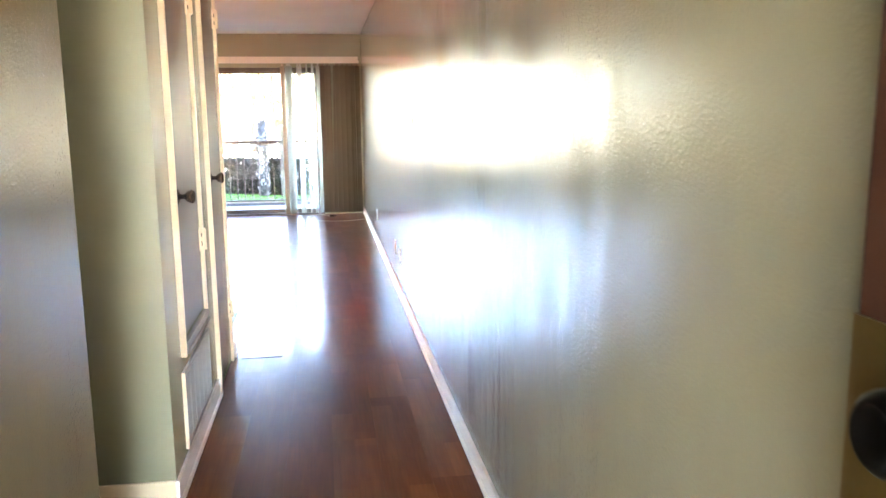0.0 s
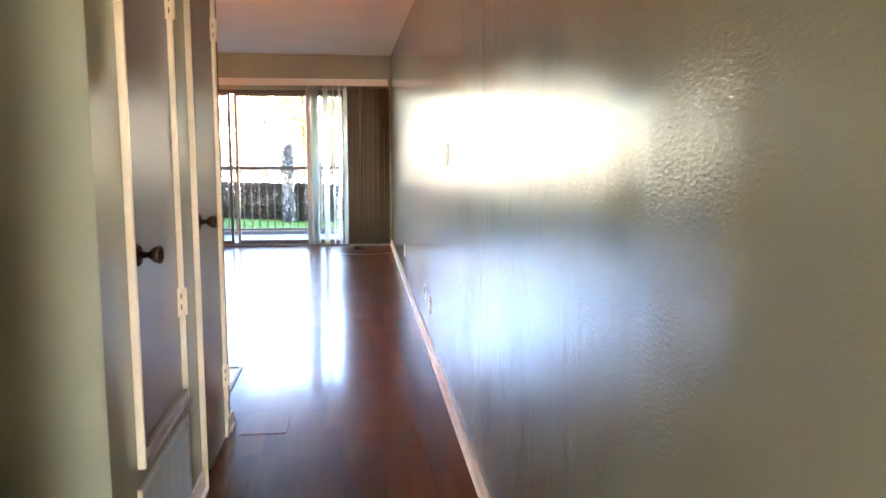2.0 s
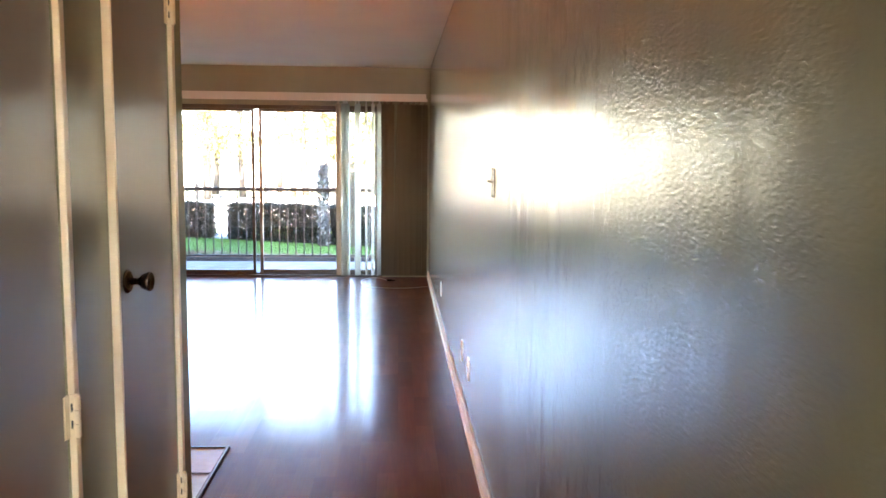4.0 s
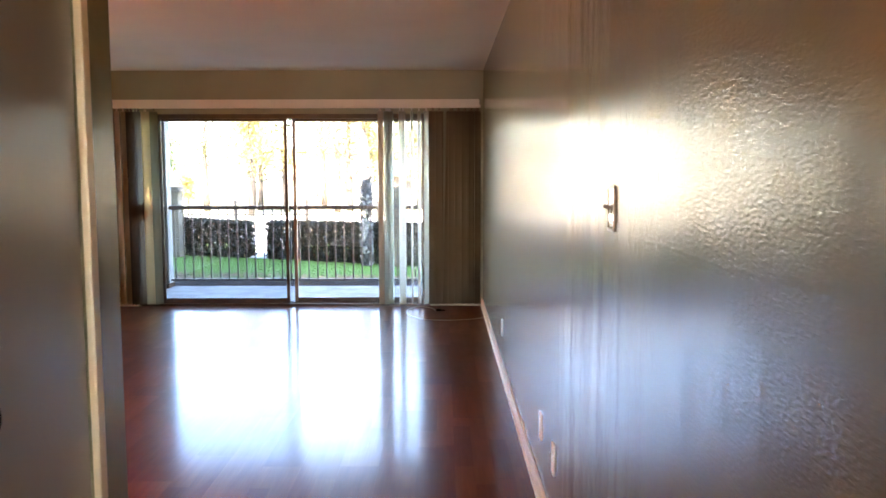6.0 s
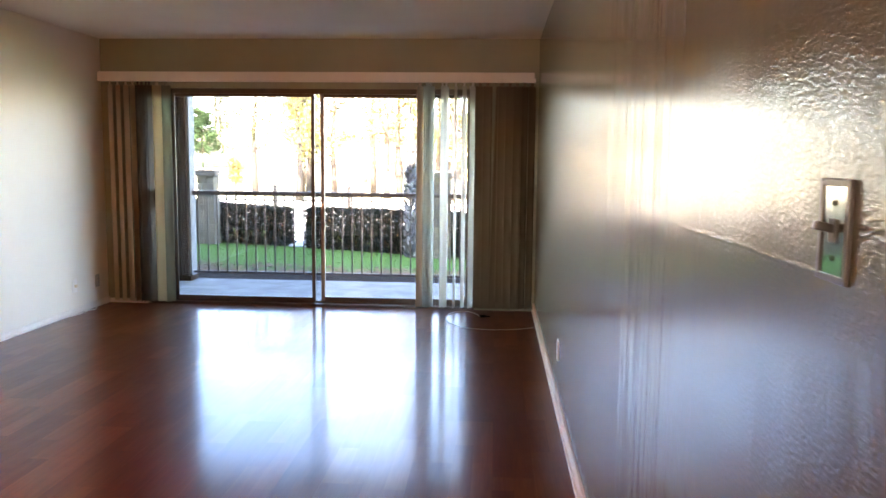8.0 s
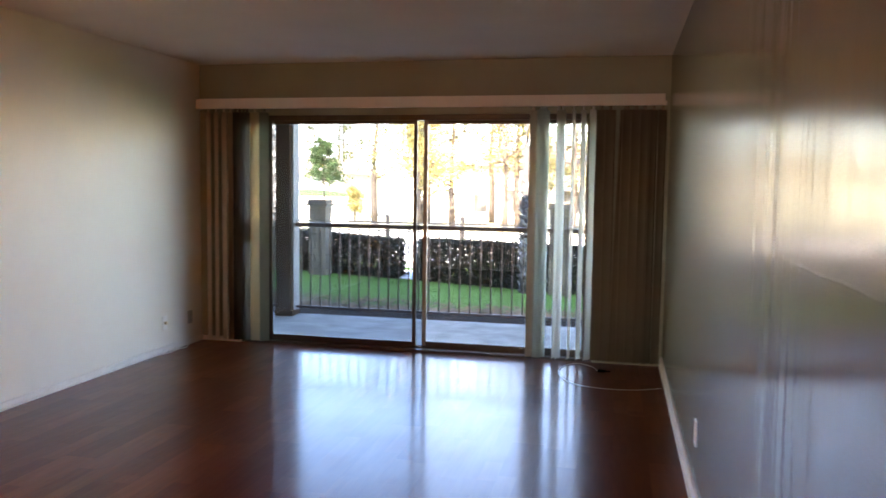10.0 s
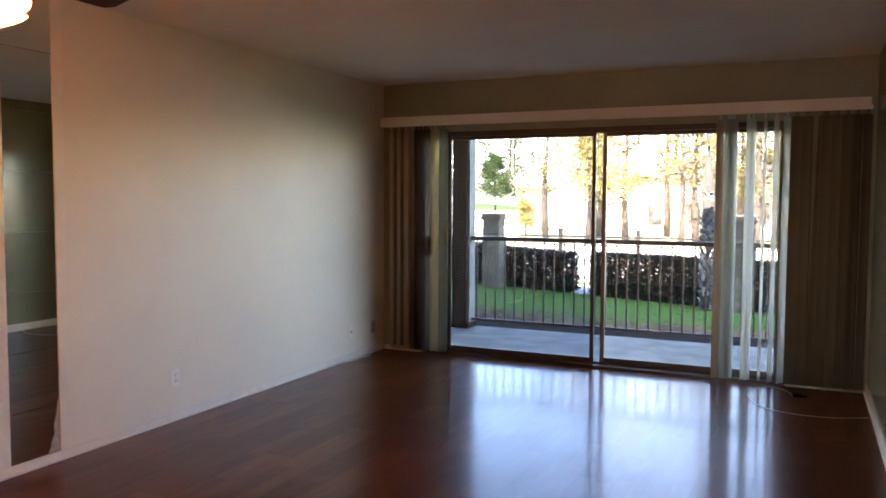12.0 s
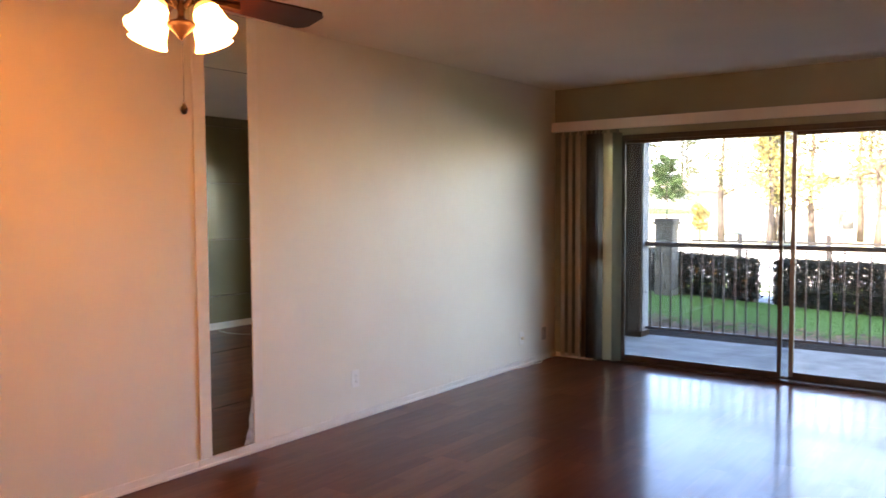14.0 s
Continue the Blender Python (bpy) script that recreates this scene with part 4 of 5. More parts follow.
for k in range(4):
    a = 10 + 90 * k
    tilt = 30
    arm_m = pose(0, 0, 0, 0, 0, a)
    arm = part("light_arm", tube([arm_m @ Vector(p) for p in ((0.02, 0, -0.400), (0.045, 0, -0.378), (0.070, 0, -0.372), (0.088, 0, -0.394))], 0.008, 8), FANMETAL, fan, smooth=True)
    sm = arm_m @ pose(0.086, 0, -0.394, 0, -tilt, 0) @ Matrix.Scale(0.89, 4)
    part("shade_cap", lathe([(0, 0.012), (0.020, 0.010), (0.026, -0.012), (0.024, -0.020), (0, -0.020)], sm, 16), FANMETAL, arm, smooth=True)
    part("shade_neck", lathe([(0.022, -0.012), (0.034, -0.022), (0.0465, -0.046), (0.0425, -0.0465), (0.030, -0.024), (0.0, -0.018)], sm), SHADE_NECK, arm, "dimmer amber neck of the shade", smooth=True)
    part("shade", lathe([(0.042, -0.0465), (0.0465, -0.0465), (0.052, -0.080), (0.058, -0.110), (0.070, -0.135), (0.074, -0.140), (0.071, -0.141), (0.055, -0.112), (0.048, -0.080), (0.042, -0.0465)], sm), SHADE, arm, "frosted bell glass shade, lit warm", smooth=True)
part("pull_chain", tube([(0, 0.004, -0.503), (0, 0.004, -0.705)], 0.0009, 6), FANMETAL, hub)
part("pull_bob", lathe([(0, -0.705), (0.004, -0.706), (0.005, -0.712), (0.011, -0.722), (0.012, -0.730), (0.006, -0.742), (0, -0.744)], Matrix.Translation((0, 0.004, 0)), 14), FANMETAL, hub, smooth=True)


# ---- patio ----
PZ = -0.10
structure("patio", box(-9, YN + 0.2, -0.4, XE, 12.60, PZ, bevel=0.008), PATIO, "stained grey concrete patio slab", "patio")
# Pale board above the view, added to bounce daylight into the room.
structure("ceiling_patio", box(-9, YN + 0.2, 2.590, XE - 0.005, 12.84, 2.618), CEIL, "unseen pale board added over the patio to bounce light", "ceiling")
PALEPOST = simple("pale_post_paint", (0.27, 0.255, 0.235), 0.7, vary=0.12, scale=6, depth=0.3)


def patio_post(x):
    p = thing("patio_post", "square dark stucco patio post with a pale side board", "post", (x, 12.5, PZ), group="patio posts")
    top = 2.589 - PZ
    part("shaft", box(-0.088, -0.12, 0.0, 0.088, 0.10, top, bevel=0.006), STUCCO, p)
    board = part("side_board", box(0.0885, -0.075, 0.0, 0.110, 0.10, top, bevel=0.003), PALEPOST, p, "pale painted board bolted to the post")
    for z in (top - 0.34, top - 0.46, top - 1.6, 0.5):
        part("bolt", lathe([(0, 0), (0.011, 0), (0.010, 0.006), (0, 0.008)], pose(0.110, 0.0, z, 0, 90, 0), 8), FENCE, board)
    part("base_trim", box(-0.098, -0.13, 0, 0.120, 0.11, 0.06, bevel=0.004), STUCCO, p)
    return p


patio_post(-4.105)
patio_post(1.6)


MULCH = simple("dark_brown_mulch", (0.014, 0.009, 0.006), 1.0, Specular_IOR_Level=0.03, vary=0.5, scale=14, depth=0.9)
structure("ground_mulch", box(-9, 12.602, -0.4, XE, 13.28, -0.118, bevel=0.01), MULCH, "dark brown mulch strip along the patio edge", "soil")


def railing(x0, x1, top):
    r = thing("patio_railing", "brown-painted metal patio railing with thin upright bars", "railing", ((x0 + x1) / 2, 12.5, PZ), group="patio railings")
    w = (x1 - x0) / 2
    part("top_rail", box(-w, -0.028, 1.022, w, 0.028, 1.074, bevel=0.004), top, r)
    part("bottom_rail", box(-w, -0.015, 0.085, w, 0.015, 0.112, bevel=0.003), RAIL, r)
    n = int((x1 - x0) / 0.1165)
    for k in range(n):
        b = new("baluster", BAL)
        b.parent = r
        b.location = (-w + 0.06 + k * (2 * w - 0.12) / max(1, n - 1), 0, 0)
    return r


BAL = mesh_of("baluster", box(-0.0075, -0.0075, 0.112, 0.0075, 0.0075, 1.022), RAIL)
railing(-3.99, 1.50, RAIL)
# West bay: light on the top rail is put into its paler colour.
railing(-6.6, -4.205, PALEPOST)


# ---- ground ----
def ground_z(x, y):
    """Lawn level: it falls away from the patio and to the east, then lies flat at the street."""
    t = min(1.0, max(0.0, (y - 12.8) / 5.0))
    s = max(-6.0, min(6.0, x + 4.3))
    lawn_z = -0.14 + t * (-0.16 - 0.048 * s)
    u = min(1.0, max(0.0, (y - 19.0) / 4.0))
    return lawn_z * (1 - u) + (-0.42) * u


def grid(name, xs, ys, zf, material):
    verts = [(x, y, zf(x, y)) for y in ys for x in xs]
    n = len(xs)
    faces = [(j * n + i, j * n + i + 1, (j + 1) * n + i + 1, (j + 1) * n + i) for j in range(len(ys) - 1) for i in range(n - 1)]
    me = bpy.data.meshes.new(name)
    me.from_pydata(verts, [], faces)
    me.materials.append(material)
    return new(name, me)


gx = [-400, -150, -70, -40] + [-25 + 1.0 * k for k in range(41)] + [25, 45, 80, 160, 400]
gy = [-300, -60, -6, 8, 10.4] + [12.6 + 0.4 * k for k in range(30)] + [25, 28, 32, 36, 45, 60, 90, 160, 300, 700]
tagged(grid("ground", gx, gy, lambda x, y: ground_z(x, y) if y > 12 else -0.42, LAWN), "sloping green lawn with a bare soil edge", "lawn", kind="structure")
structure("pavement", box(-120, 22.6, -0.55, 120, 24.6, -0.385), KERB, "pale concrete pavement along the street", "pavement")
structure("road", box(-120, 24.75, -0.60, 120, 33.2, -0.405), ASPHALT, "wide pale concrete street in full sun", "road")
structure("kerb_near", box(-120, 24.6, -0.58, 120, 24.75, -0.375), KERB, "pale concrete kerb", "kerb")
structure("kerb_far", box(-120, 33.2, -0.58, 120, 33.4, -0.36), KERB, "pale concrete kerb", "kerb")
structure("pavement_far", box(-120, 33.4, -0.58, 120, 35.4, -0.37), KERB, "pale concrete pavement across the street", "pavement")

structure("walkway", boxes([(-6.4, 18.06, -0.5, -3.75, 19.4, -0.282), (-6.4, 19.4, -0.5, -3.75, 21.0, -0.325), (-6.4, 21.0, -0.5, -3.75, 22.598, -0.375)], 0.01), KERB, "pale concrete walkway with low steps through the hedge gap", "walkway")

rg = random.Random(21)


def scatter(name, count, place, size, material, label, category, tall=1.0):
    """Many small pointed blades or flakes as one object."""
    verts, faces = [], []
    for _ in range(count):
        x, y, z = place()
        a, l = rg.uniform(0, 6.28), size * rg.uniform(0.5, 1.3)
        lean = rg.uniform(-0.5, 0.5) if tall > 0.5 else 1.0
        c, s = math.cos(a), math.sin(a)
        w = l * (0.10 if tall > 0.5 else 0.35)
        i = len(verts)
        up = l * tall
        verts += [(x - c * w, y - s * w, z), (x + c * w, y + s * w, z), (x - s * lean * l, y + c * lean * l, z + up)]
        faces.append((i, i + 1, i + 2))
    me = bpy.data.meshes.new(name)
    me.from_pydata(verts, [], faces)
    me.materials.append(material)
    return tagged(new(name, me), label, category, kind="stuff")


def on_lawn():
    x, y = rg.uniform(-10, 3), 14.15 + 4.2 * rg.random() ** 0.8
    return x, y, ground_z(x, y) - 0.004


HEAPS = [(rg.uniform(-8, 3), rg.uniform(13.0, 14.5), rg.uniform(0.06, 0.22)) for _ in range(90)]


def on_soil():
    if rg.random() < 0.55:
        cx, cy, spread = HEAPS[rg.randrange(len(HEAPS))]
        x, y = rg.gauss(cx, spread), min(14.9, max(12.85, rg.gauss(cy, spread * 0.6)))
    else:
        x, y = rg.uniform(-8, 3), 12.85 + 2.0 * rg.random() ** 1.3
    return x, y, ground_z(x, y) + 0.006


scatter("grass", 90000, on_lawn, 0.022, BLADE, "short bright green lawn grass", "grass")
scatter("leaf_litter", 15000, on_soil, 0.070, LITTER, "dry brown leaf litter on the bare soil", "leaf litter", 0.2)


# ---- hedges, pillars, fence ----
def leaf_cloud(points, size, material, name, parent, seed):
    """Small folded leaves at the given places, joined as one part."""
    r = random.Random(seed)
    verts, faces = [], []
    for p in points:
        q = Euler((r.uniform(-1.2, 1.2), r.uniform(-1.2, 1.2), r.uniform(0, 6.28))).to_matrix()
        s = size * r.uniform(0.6, 1.3)
        i = len(verts)
        for v in ((0, -s, 0), (s * 0.45, 0, s * 0.14), (0, s, 0), (-s * 0.45, 0, s * 0.14)):
            w = q @ Vector(v)
            verts.append((p[0] + w.x, p[1] + w.y, p[2] + w.z))
        faces += [(i, i + 1, i + 2), (i, i + 2, i + 3)]
    me = bpy.data.meshes.new(name)
    me.from_pydata(verts, [], faces)
    me.materials.append(material)
    ob = new(name, me)
    ob.parent = parent
    return ob


def hedge(x0, x1, y, depth, top0, top1, bot0, bot1, seed):
    """A clipped hedge with a sloping foot and top."""
    h = thing("clipped_hedge", "dark green clipped box hedge along the lawn edge", "hedge", (x0, y, bot0), group="clipped hedges")
    r = random.Random(seed)
    L = x1 - x0

    def lim(u):
        return bot0 + (bot1 - bot0) * u - bot0 - 0.03, top0 + (top1 - top0) * u - bot0

    bm = bmesh.new()
    for k in range(int(L / 0.22)):
        x = (k + 0.5) * 0.22 + r.uniform(-0.06, 0.06)
        b, t = lim(x / L)
        y = depth / 2 + r.uniform(-0.2, 0.2)
        for s in (-1, 0, 1):
            tube([(x, y, b), (x + 0.05 * s, y + 0.08 * s, (b + t) / 2), (x + 0.14 * s, y + 0.22 * s * r.choice((-1, 1)), t - 0.06)], [0.016, 0.012, 0.006], 5, bm)
    part("hedge_stems", bm, HEDGECORE, h)
    pts = []
    for _ in range(int(L * 7800)):
        u, v, side = r.random(), r.random(), r.random()
        b, t = lim(u)
        push = r.gauss(0, 0.03)
        if side < 0.40:
            pts.append((u * L, 0.02 + push, b + v * (t - b)))
        elif side < 0.52:
            pts.append((u * L, r.random() * depth, b + v * (t - b)))
        elif side < 0.74:
            pts.append((u * L, depth - 0.02 + push, b + v * (t - b)))
        elif side < 0.94:
            pts.append((u * L, v * depth, t + push * 0.7))
        else:
            uu = r.choice((0, 1))
            b, t = lim(uu)
            pts.append((uu * L + push, v * depth, b + r.random() * (t - b)))
    leaf_cloud(pts, 0.038, HEDGE, "hedge_leaves", h, seed)
    return h


HY = 18.0
hedge(-10.5, -6.75, HY, 0.5, 0.70, 0.54, -0.05, -0.20, 1)
hedge(-6.70, -4.33, HY, 0.5, 0.53, 0.39, -0.20, -0.30, 2)
hedge(-3.93, 1.9, HY, 0.5, 0.41, 0.29, -0.31, -0.58, 3)

BLK = {}


def pillar(x, y, z0, z1):
    p = thing("block_pillar", "square tan-grey stone block pillar with a flat cap", "pillar", (x, y, z0), group="block pillars")
    h, w = 0.127, 0.16
    n = int(round((z1 - z0 - 0.12) / h))
    part("core", box(-w + 0.02, -w + 0.02, 0, w - 0.02, w - 0.02, n * h), JOINT, p)
    rk = random.Random(int(x * 100))
    for k in range(n):
        long, short = (0.20, 0.12) if k % 2 else (0.12, 0.20)
        for side in range(4):
            m = pose(0, 0, k * h, 0, 0, 90 * side)
            for bx, sx in ((-w + long / 2, long), (w - short / 2, short)):
                if sx not in BLK:
                    BLK[sx] = mesh_of("block", box(-sx / 2 + 0.004, -0.014, 0.005, sx / 2 - 0.004, 0.014, h - 0.005, bevel=0.005), BLOCK)
                o = new("block", BLK[sx])
                o.parent = p
                o.matrix_basis = m @ pose(bx, -w + 0.014 - rk.uniform(0, 0.007), 0)
    part("cap", boxes([(-0.205, -0.205, n * h, 0.205, 0.205, n * h + 0.05), (-0.18, -0.18, n * h + 0.05, 0.18, 0.18, n * h + 0.12)], 0.01), BLOCK, p)
    return p


pillar(-5.73, 17.72, -0.24, 1.16)
pillar(-1.345, 17.72, -0.48, 1.16)

fn = thing("iron_fence", "thin dark iron fence between the hedge and the street", "fence", (-4, 19.4, -0.35))
for k in range(12):
    x = -0.93 - 4.65 + 1.55 * k
    part("post", box(x - 0.040, -0.040, 0, x + 0.040, 0.040, 1.18, bevel=0.004), FENCE, fn)
part("top_wire", box(-10, -0.018, 1.008, 13, 0.018, 1.044), FENCE, fn)
part("middle_wire", box(-10, -0.014, 0.845, 13, 0.014, 0.872), FENCE, fn)
PK = mesh_of("picket", box(-0.008, -0.008, 0.04, 0.008, 0.008, 0.55), FENCE)
for k in range(6):
    o = new("picket", PK)
    o.parent = fn
    o.location = (-0.42 + 0.10 * k, 0, 0)


hoop = thing("pipe_hoop", "bent grey metal pipe hoop standing behind the hedge", "pipe hoop", (-2.68, 18.75, -0.45))
part("pipe", tube([(-0.11, 0, 0), (-0.11, 0, 0.80)] + [(-0.11 * math.cos(radians(a)), 0, 0.80 + 0.12 * math.sin(radians(a))) for a in range(20, 161, 20)] + [(0.11, 0, 0.80), (0.11, 0, 0)], 0.013, 10), FENCE, hoop, smooth=True)


# ---- trees ----
def trunk_line(base, height, lean, n=9):
    pts = []
    for k in range(n):
        u = k / (n - 1)
        pts.append((lean * height * u * u + 0.06 * math.sin(u * 7 + base) * height * 0.12, 0.05 * math.sin(u * 5 + base * 2) * height * 0.1, u * height))
    return pts


def palm(x, y, z, height, low, high):
    p = thing("palm_tree", "tall palm trunk ragged with cut grey leaf bases", "palm tree", (x, y, z), group="palms behind the lawn")
    part("trunk", tube([(0.02 * math.sin(k), 0, k * height / 12 - 0.05) for k in range(13)], [0.10, 0.10, 0.095, 0.09, 0.06] + [0.055] * 8, 14), PALEBARK, p, smooth=True)
    shape = box(-0.026, -0.009, 0, 0.026, 0.009, 0.10, bevel=0.005, turn=pose(0, 0, 0, 26, 0, 0))
    boots = [mesh_of("leaf_base", shape.copy(), BOOT), mesh_of("leaf_base", shape, BOOTPALE)]
    k, zz = 0, low
    while zz < high:
        for j in range(7):
            a = 51.4 * j + 25.7 * (k % 2) + rg.uniform(-10, 10)
            b = new("leaf_base", boots[rg.random() < 0.5])
            b.parent = p
            b.matrix_basis = pose(0, 0, zz + rg.uniform(-0.03, 0.03), rg.uniform(-8, 14), rg.uniform(-16, 16), a) @ pose(0, -0.082 + rg.uniform(-0.015, 0.01), 0) @ Matrix.Diagonal((rg.uniform(0.6, 1.3), 1, rg.uniform(0.5, 1.3), 1))
        zz += 0.07
        k += 1
    fr = bmesh.new()
    for j in range(26):
        a = radians(j * 137.5)
        d = rg.uniform(-0.6, 0.9)
        pts = [(math.cos(a) * s * 1.9, math.sin(a) * s * 1.9, height + d * s * 1.2 - 1.3 * s * s) for s in (0, 0.25, 0.5, 0.75, 1)]
        for q0, q1 in zip(pts, pts[1:]):
            for sgn in (-1, 1):
                for f in (0.0, 0.33, 0.66):
                    c = [q0[i] + (q1[i] - q0[i]) * f for i in range(3)]
                    side = Vector((-math.sin(a), math.cos(a), -0.3)) * sgn * 0.45
                    e = Vector((math.cos(a), math.sin(a), 0)) * 0.10
                    vs = [fr.verts.new(v) for v in (Vector(c), Vector(c) + e * 0.6, Vector(c) + side + e * 2)]
                    fr.faces.new(vs)
    part("fronds", fr, GREENLEAF, p, "arching green palm fronds")
    return p


def tree(name, label, x, y, z, height, r0, crown_low, spread, leaf, count, size, seed, lean=0.0):
    """A tapered trunk with limbs and a crown of many small leaves in uneven clumps."""
    r = random.Random(seed)
    t = thing(name, label, "tree", (x, y, z))
    line = trunk_line(seed, height * 0.92, lean)
    part("trunk", tube(line, [r0 * (1 - 0.8 * k / 8) for k in range(9)], 10), BARK, t, smooth=True)
    bm, clumps = bmesh.new(), []
    for k in range(16):
        u = crown_low + (0.98 - crown_low) * k / 15
        i = min(7, int(u * 8))
        b = Vector(line[i]).lerp(Vector(line[i + 1]), u * 8 - i)
        a = k * 2.4 + r.uniform(-0.4, 0.4)
        reach = spread * (1.05 - 0.55 * (u - crown_low) / (1 - crown_low)) * r.uniform(0.55, 1.1)
        e = b + Vector((math.cos(a) * reach, math.sin(a) * reach, reach * r.uniform(0.15, 0.65)))
        mid = b.lerp(e, 0.5) + Vector((0, 0, -0.06 * reach))
        tube([b, mid, e], [r0 * 0.30, r0 * 0.18, r0 * 0.06], 6, bm)
        for f in (0.55, 0.8, 1.0):
            clumps.append((b.lerp(e, f), reach * r.uniform(0.22, 0.42)))
    part("limbs", bm, BARK, t)
    pts = []
    for _ in range(count):
        c, rad = r.choice(clumps)
        pts.append((c.x + r.gauss(0, rad), c.y + r.gauss(0, rad), c.z + r.gauss(0, rad * 0.75)))
    leaf_cloud(pts, size, leaf, "crown", t, seed)
    return t


palm(-1.90, 17.5, -0.45, 7.5, 0.06, 2.05)
palm(-7.10, 18.75, -0.42, 8.0, 0.75, 3.2)
GZ = -0.42
tree("street_tree", "small round green tree across the street", -12.7, 36.0, GZ, 4.0, 0.07, 0.50, 0.75, GREENLEAF, 3000, 0.085, 11)
tree("street_tree", "tall autumn tree with yellow leaves", -8.7, 36.5, GZ, 7.0, 0.15, 0.27, 1.8, YELLOWLEAF, 6200, 0.080, 12)
tree("street_tree", "tall thin tree with yellowing leaves", -5.4, 39.5, GZ, 8.0, 0.15, 0.30, 1.9, YELLOWLEAF, 2600, 0.075, 13, 0.03)
PINES = [(-12.0, 41, 14, 15), (-10.4, 44, 12, 16), (-3.0, 40, 13, 17), (-1.6, 43, 14, 18), (0.6, 41, 13, 19), (2.4, 39, 12, 20), (4.8, 42, 14, 22), (8, 40, 13, 23),
         (-9.6, 42, 12, 44), (-6.9, 45, 14, 45), (-5.0, 41, 13, 46), (1.8, 46, 13, 47), (-0.4, 39, 12, 48), (-4.2, 43, 13, 49), (-2.3, 38.5, 12, 50), (1.2, 38.5, 12, 51), (3.4, 44, 13, 52), (-7.9, 40, 12, 53), (0.2, 45, 14, 54)]
rt = random.Random(77)
PINES += [(-36 + 3.1 * k + rt.uniform(-1.2, 1.2), rt.uniform(48, 66), rt.uniform(12, 16), 100 + k) for k in range(19)]
for px, py, ph, seed in PINES:
    tree("pine_tree", "tall slender pine with a bare trunk and thin crown", px, py, GZ, ph * 0.64, 0.17, rt.uniform(0.18, 0.40), 1.5, PINELEAF, 2700, 0.085, seed, rt.uniform(-0.03, 0.03))
tree("shrub", "low yellow-green shrub beside the street", -11.3, 36.0, GZ, 1.9, 0.05, 0.45, 0.4, YELLOWLEAF, 1500, 0.07, 31)
tree("shrub", "low green shrub beside the street", -15.2, 35.9, GZ, 1.5, 0.05, 0.15, 0.8, GREENLEAF, 900, 0.08, 32)
# Added block: carries the bank and stands in for bright ground below it.
structure("planter_wall", box(-18.4, 40.9, GZ - 0.1, -13.3, 43.1, 0.88, bevel=0.03), HOUSEWALL, "low pale block added under the bank across the street", "retaining wall")
bank = bmesh.new()
bmesh.ops.create_uvsphere(bank, u_segments=40, v_segments=16, radius=1.0)
bmesh.ops.transform(bank, matrix=Matrix.Translation((-15.85, 42, 0.86)) @ Matrix.Diagonal((2.5, 1.05, 0.36, 1)), verts=bank.verts)
structure("grassy_bank", bank, simple("bank_grass", (0.024, 0.048, 0.007), 0.9, vary=0.3, scale=6, depth=0.8), "low green grassy bank across the street", "bank")


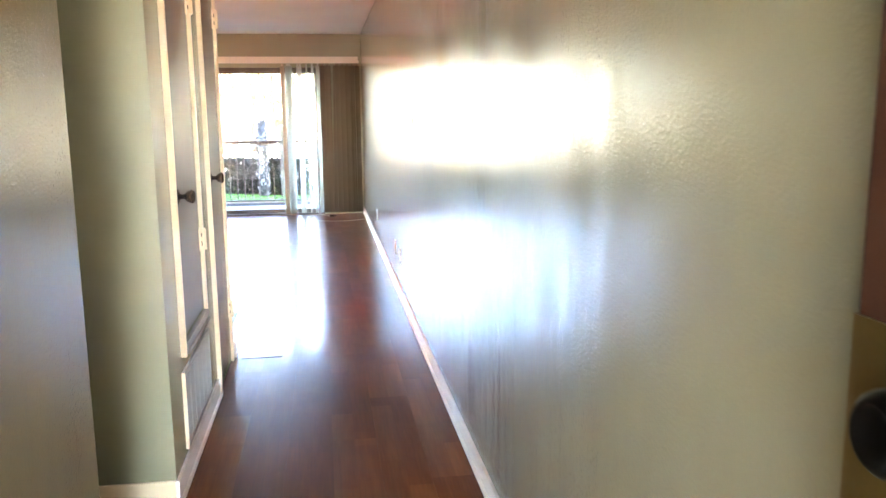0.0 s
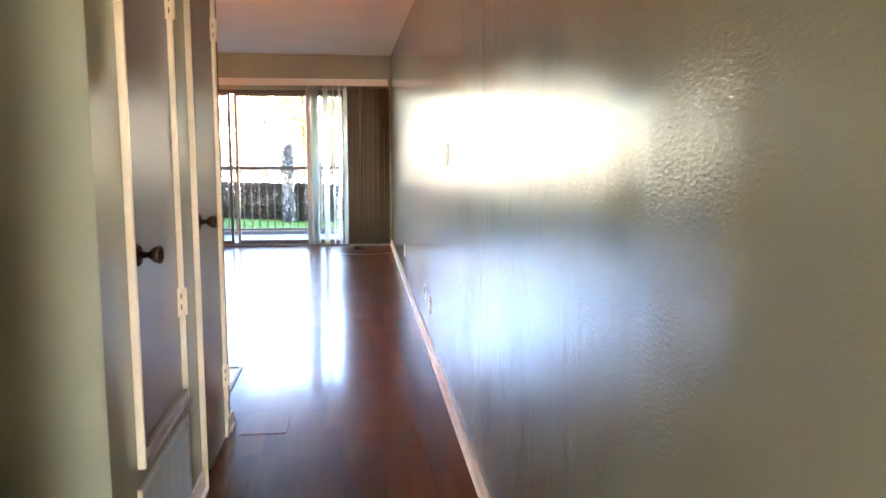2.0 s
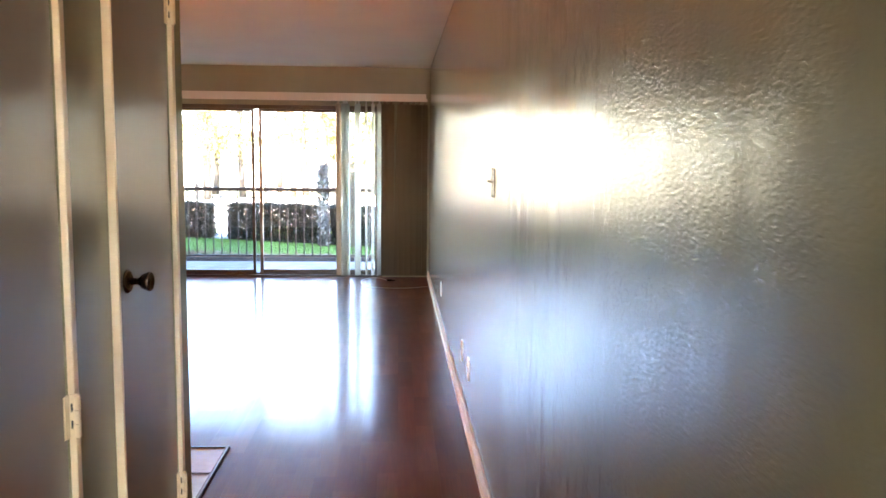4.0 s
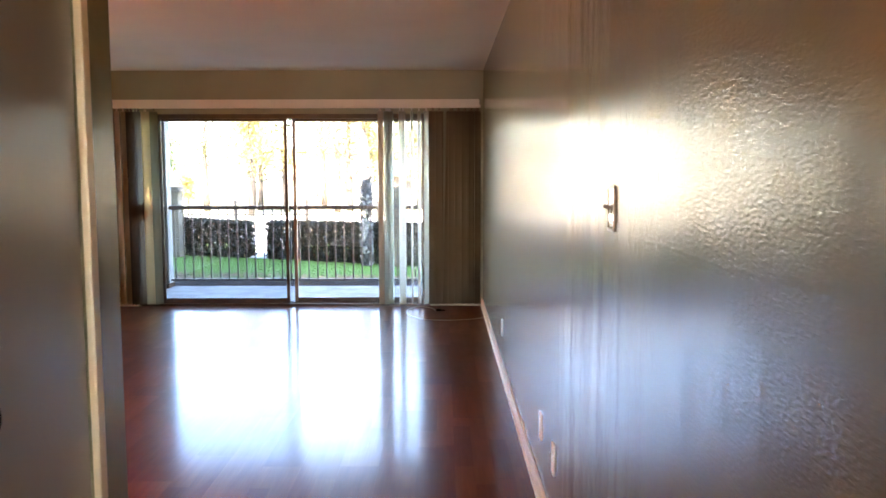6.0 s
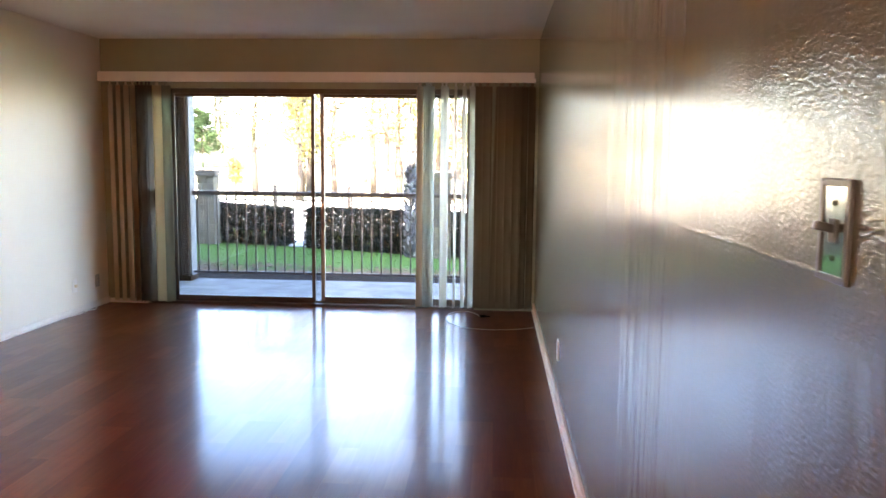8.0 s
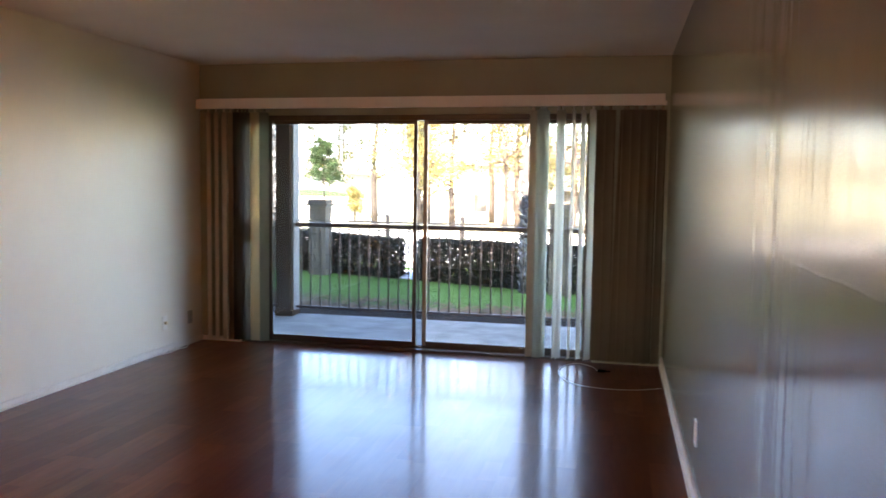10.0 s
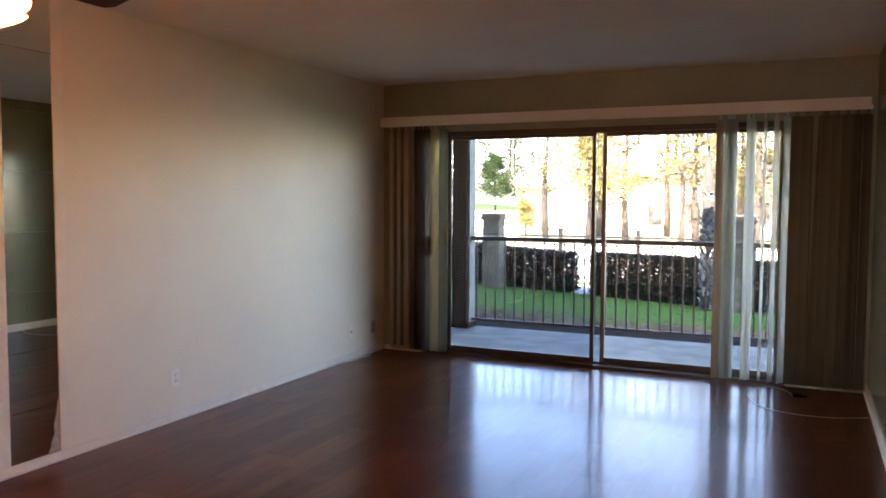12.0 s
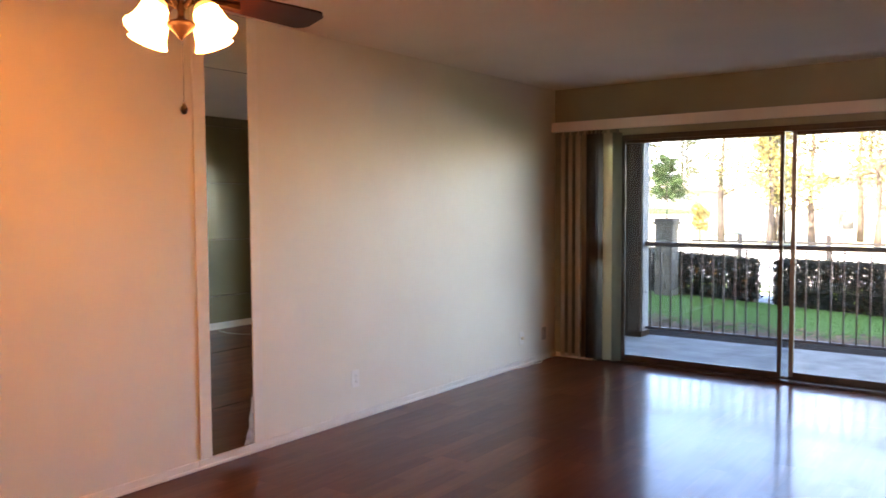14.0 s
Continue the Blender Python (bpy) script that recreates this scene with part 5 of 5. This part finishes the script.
# ---- houses across the street ----
def house(x, y, w, d, wall_h, roof_h, windows, label):
    h = thing("house", label, "house", (x, y, GZ), group="houses across the street")
    part("wall", box(0, 0, 0, w, d, wall_h), HOUSEWALL, h)
    bm = bmesh.new()
    e = 0.5
    vs = [bm.verts.new(v) for v in ((-e, -e, wall_h), (w + e, -e, wall_h), (w + e, d + e, wall_h), (-e, d + e, wall_h), (w * 0.25, d / 2, wall_h + roof_h), (w * 0.75, d / 2, wall_h + roof_h))]
    for f in ((0, 1, 5, 4), (1, 2, 5), (2, 3, 4, 5), (3, 0, 4), (0, 3, 2, 1)):
        bm.faces.new([vs[i] for i in f])
    part("roof", bm, ROOF, h, "low red-brown tiled roof")
    for wx, wz, ww, wh in windows:
        win = part("window", boxes([(wx, -0.05, wz, wx + ww, -0.002, wz + 0.06), (wx, -0.05, wz + wh - 0.06, wx + ww, -0.002, wz + wh), (wx, -0.05, wz + 0.06, wx + 0.06, -0.002, wz + wh - 0.06), (wx + ww - 0.06, -0.05, wz + 0.06, wx + ww, -0.002, wz + wh - 0.06)]), TRIM, h)
        part("pane", box(wx + 0.06, -0.02, wz + 0.06, wx + ww - 0.06, -0.004, wz + wh - 0.06), WINDOWDARK, win)
    return h


house(-25, 45, 10, 7, 2.5, 1.1, [(1.5, 0.9, 1.4, 1.1), (4.6, 0.9, 1.4, 1.1), (7.6, 0.2, 0.9, 1.9)], "low cream stucco house with a red-brown roof")
house(-9, 46, 14, 9, 3.0, 1.4, [(1.0, 0.5, 0.8, 1.3), (2.6, 0.5, 1.1, 1.3), (5.6, 0.5, 1.4, 1.3), (9.8, 0.5, 1.4, 1.3)], "long cream stucco house behind the pines")

# ---- floor planks ----
lift = thing("loose_plank", "lifted end of a red-brown laminate plank near the hall corner", "floor plank", (-0.92, 3.80, 0.0))
part("board", box(-0.11, -0.15, 0.0005, 0.11, 0.15, 0.0035, bevel=0.001), LAMINATE, lift)

PLANKS = {}


def plank_mesh(w, l):
    key = (round(w, 4), round(l, 3))
    if key not in PLANKS:
        e = 0.0003
        bm = bmesh.new()
        low = [bm.verts.new(v) for v in ((e / 3, e / 3, -0.008), (w - e / 3, e / 3, -0.008), (w - e / 3, l - e / 3, -0.008), (e / 3, l - e / 3, -0.008))]
        top = [bm.verts.new((v.co.x, v.co.y, 0)) for v in low]
        for i in range(4):
            bm.faces.new((low[i], low[(i + 1) % 4], top[(i + 1) % 4], top[i]))
        bm.faces.new(top)
        PLANKS[key] = mesh_of("plank", bm, LAMINATE)
    return PLANKS[key]


def lay(x, w, y0, y1, start):
    y, l = y0, start
    while y < y1 - 0.02:
        l = min(l, y1 - y)
        o = new("plank", plank_mesh(w, l))
        o.location = (x, y, 0)
        o.parent = floor
        y += l
        l = 1.21


STARTS = (0.35, 0.95, 0.62, 1.21, 0.48, 0.80)
for k in range(6):
    lay(XH + k * (-XH / 6), -XH / 6, YF - 0.11, YN - 0.011, STARTS[k % 6])
for k in range(16):
    w = (XH - XW) / 16
    lay(XW + k * w, w, YE, YN - 0.011, STARTS[(k * 5 + 2) % 6])
for k in range(8):
    lay(XH - (k + 1) * 0.18, 0.18, YA, YB, 0.86)
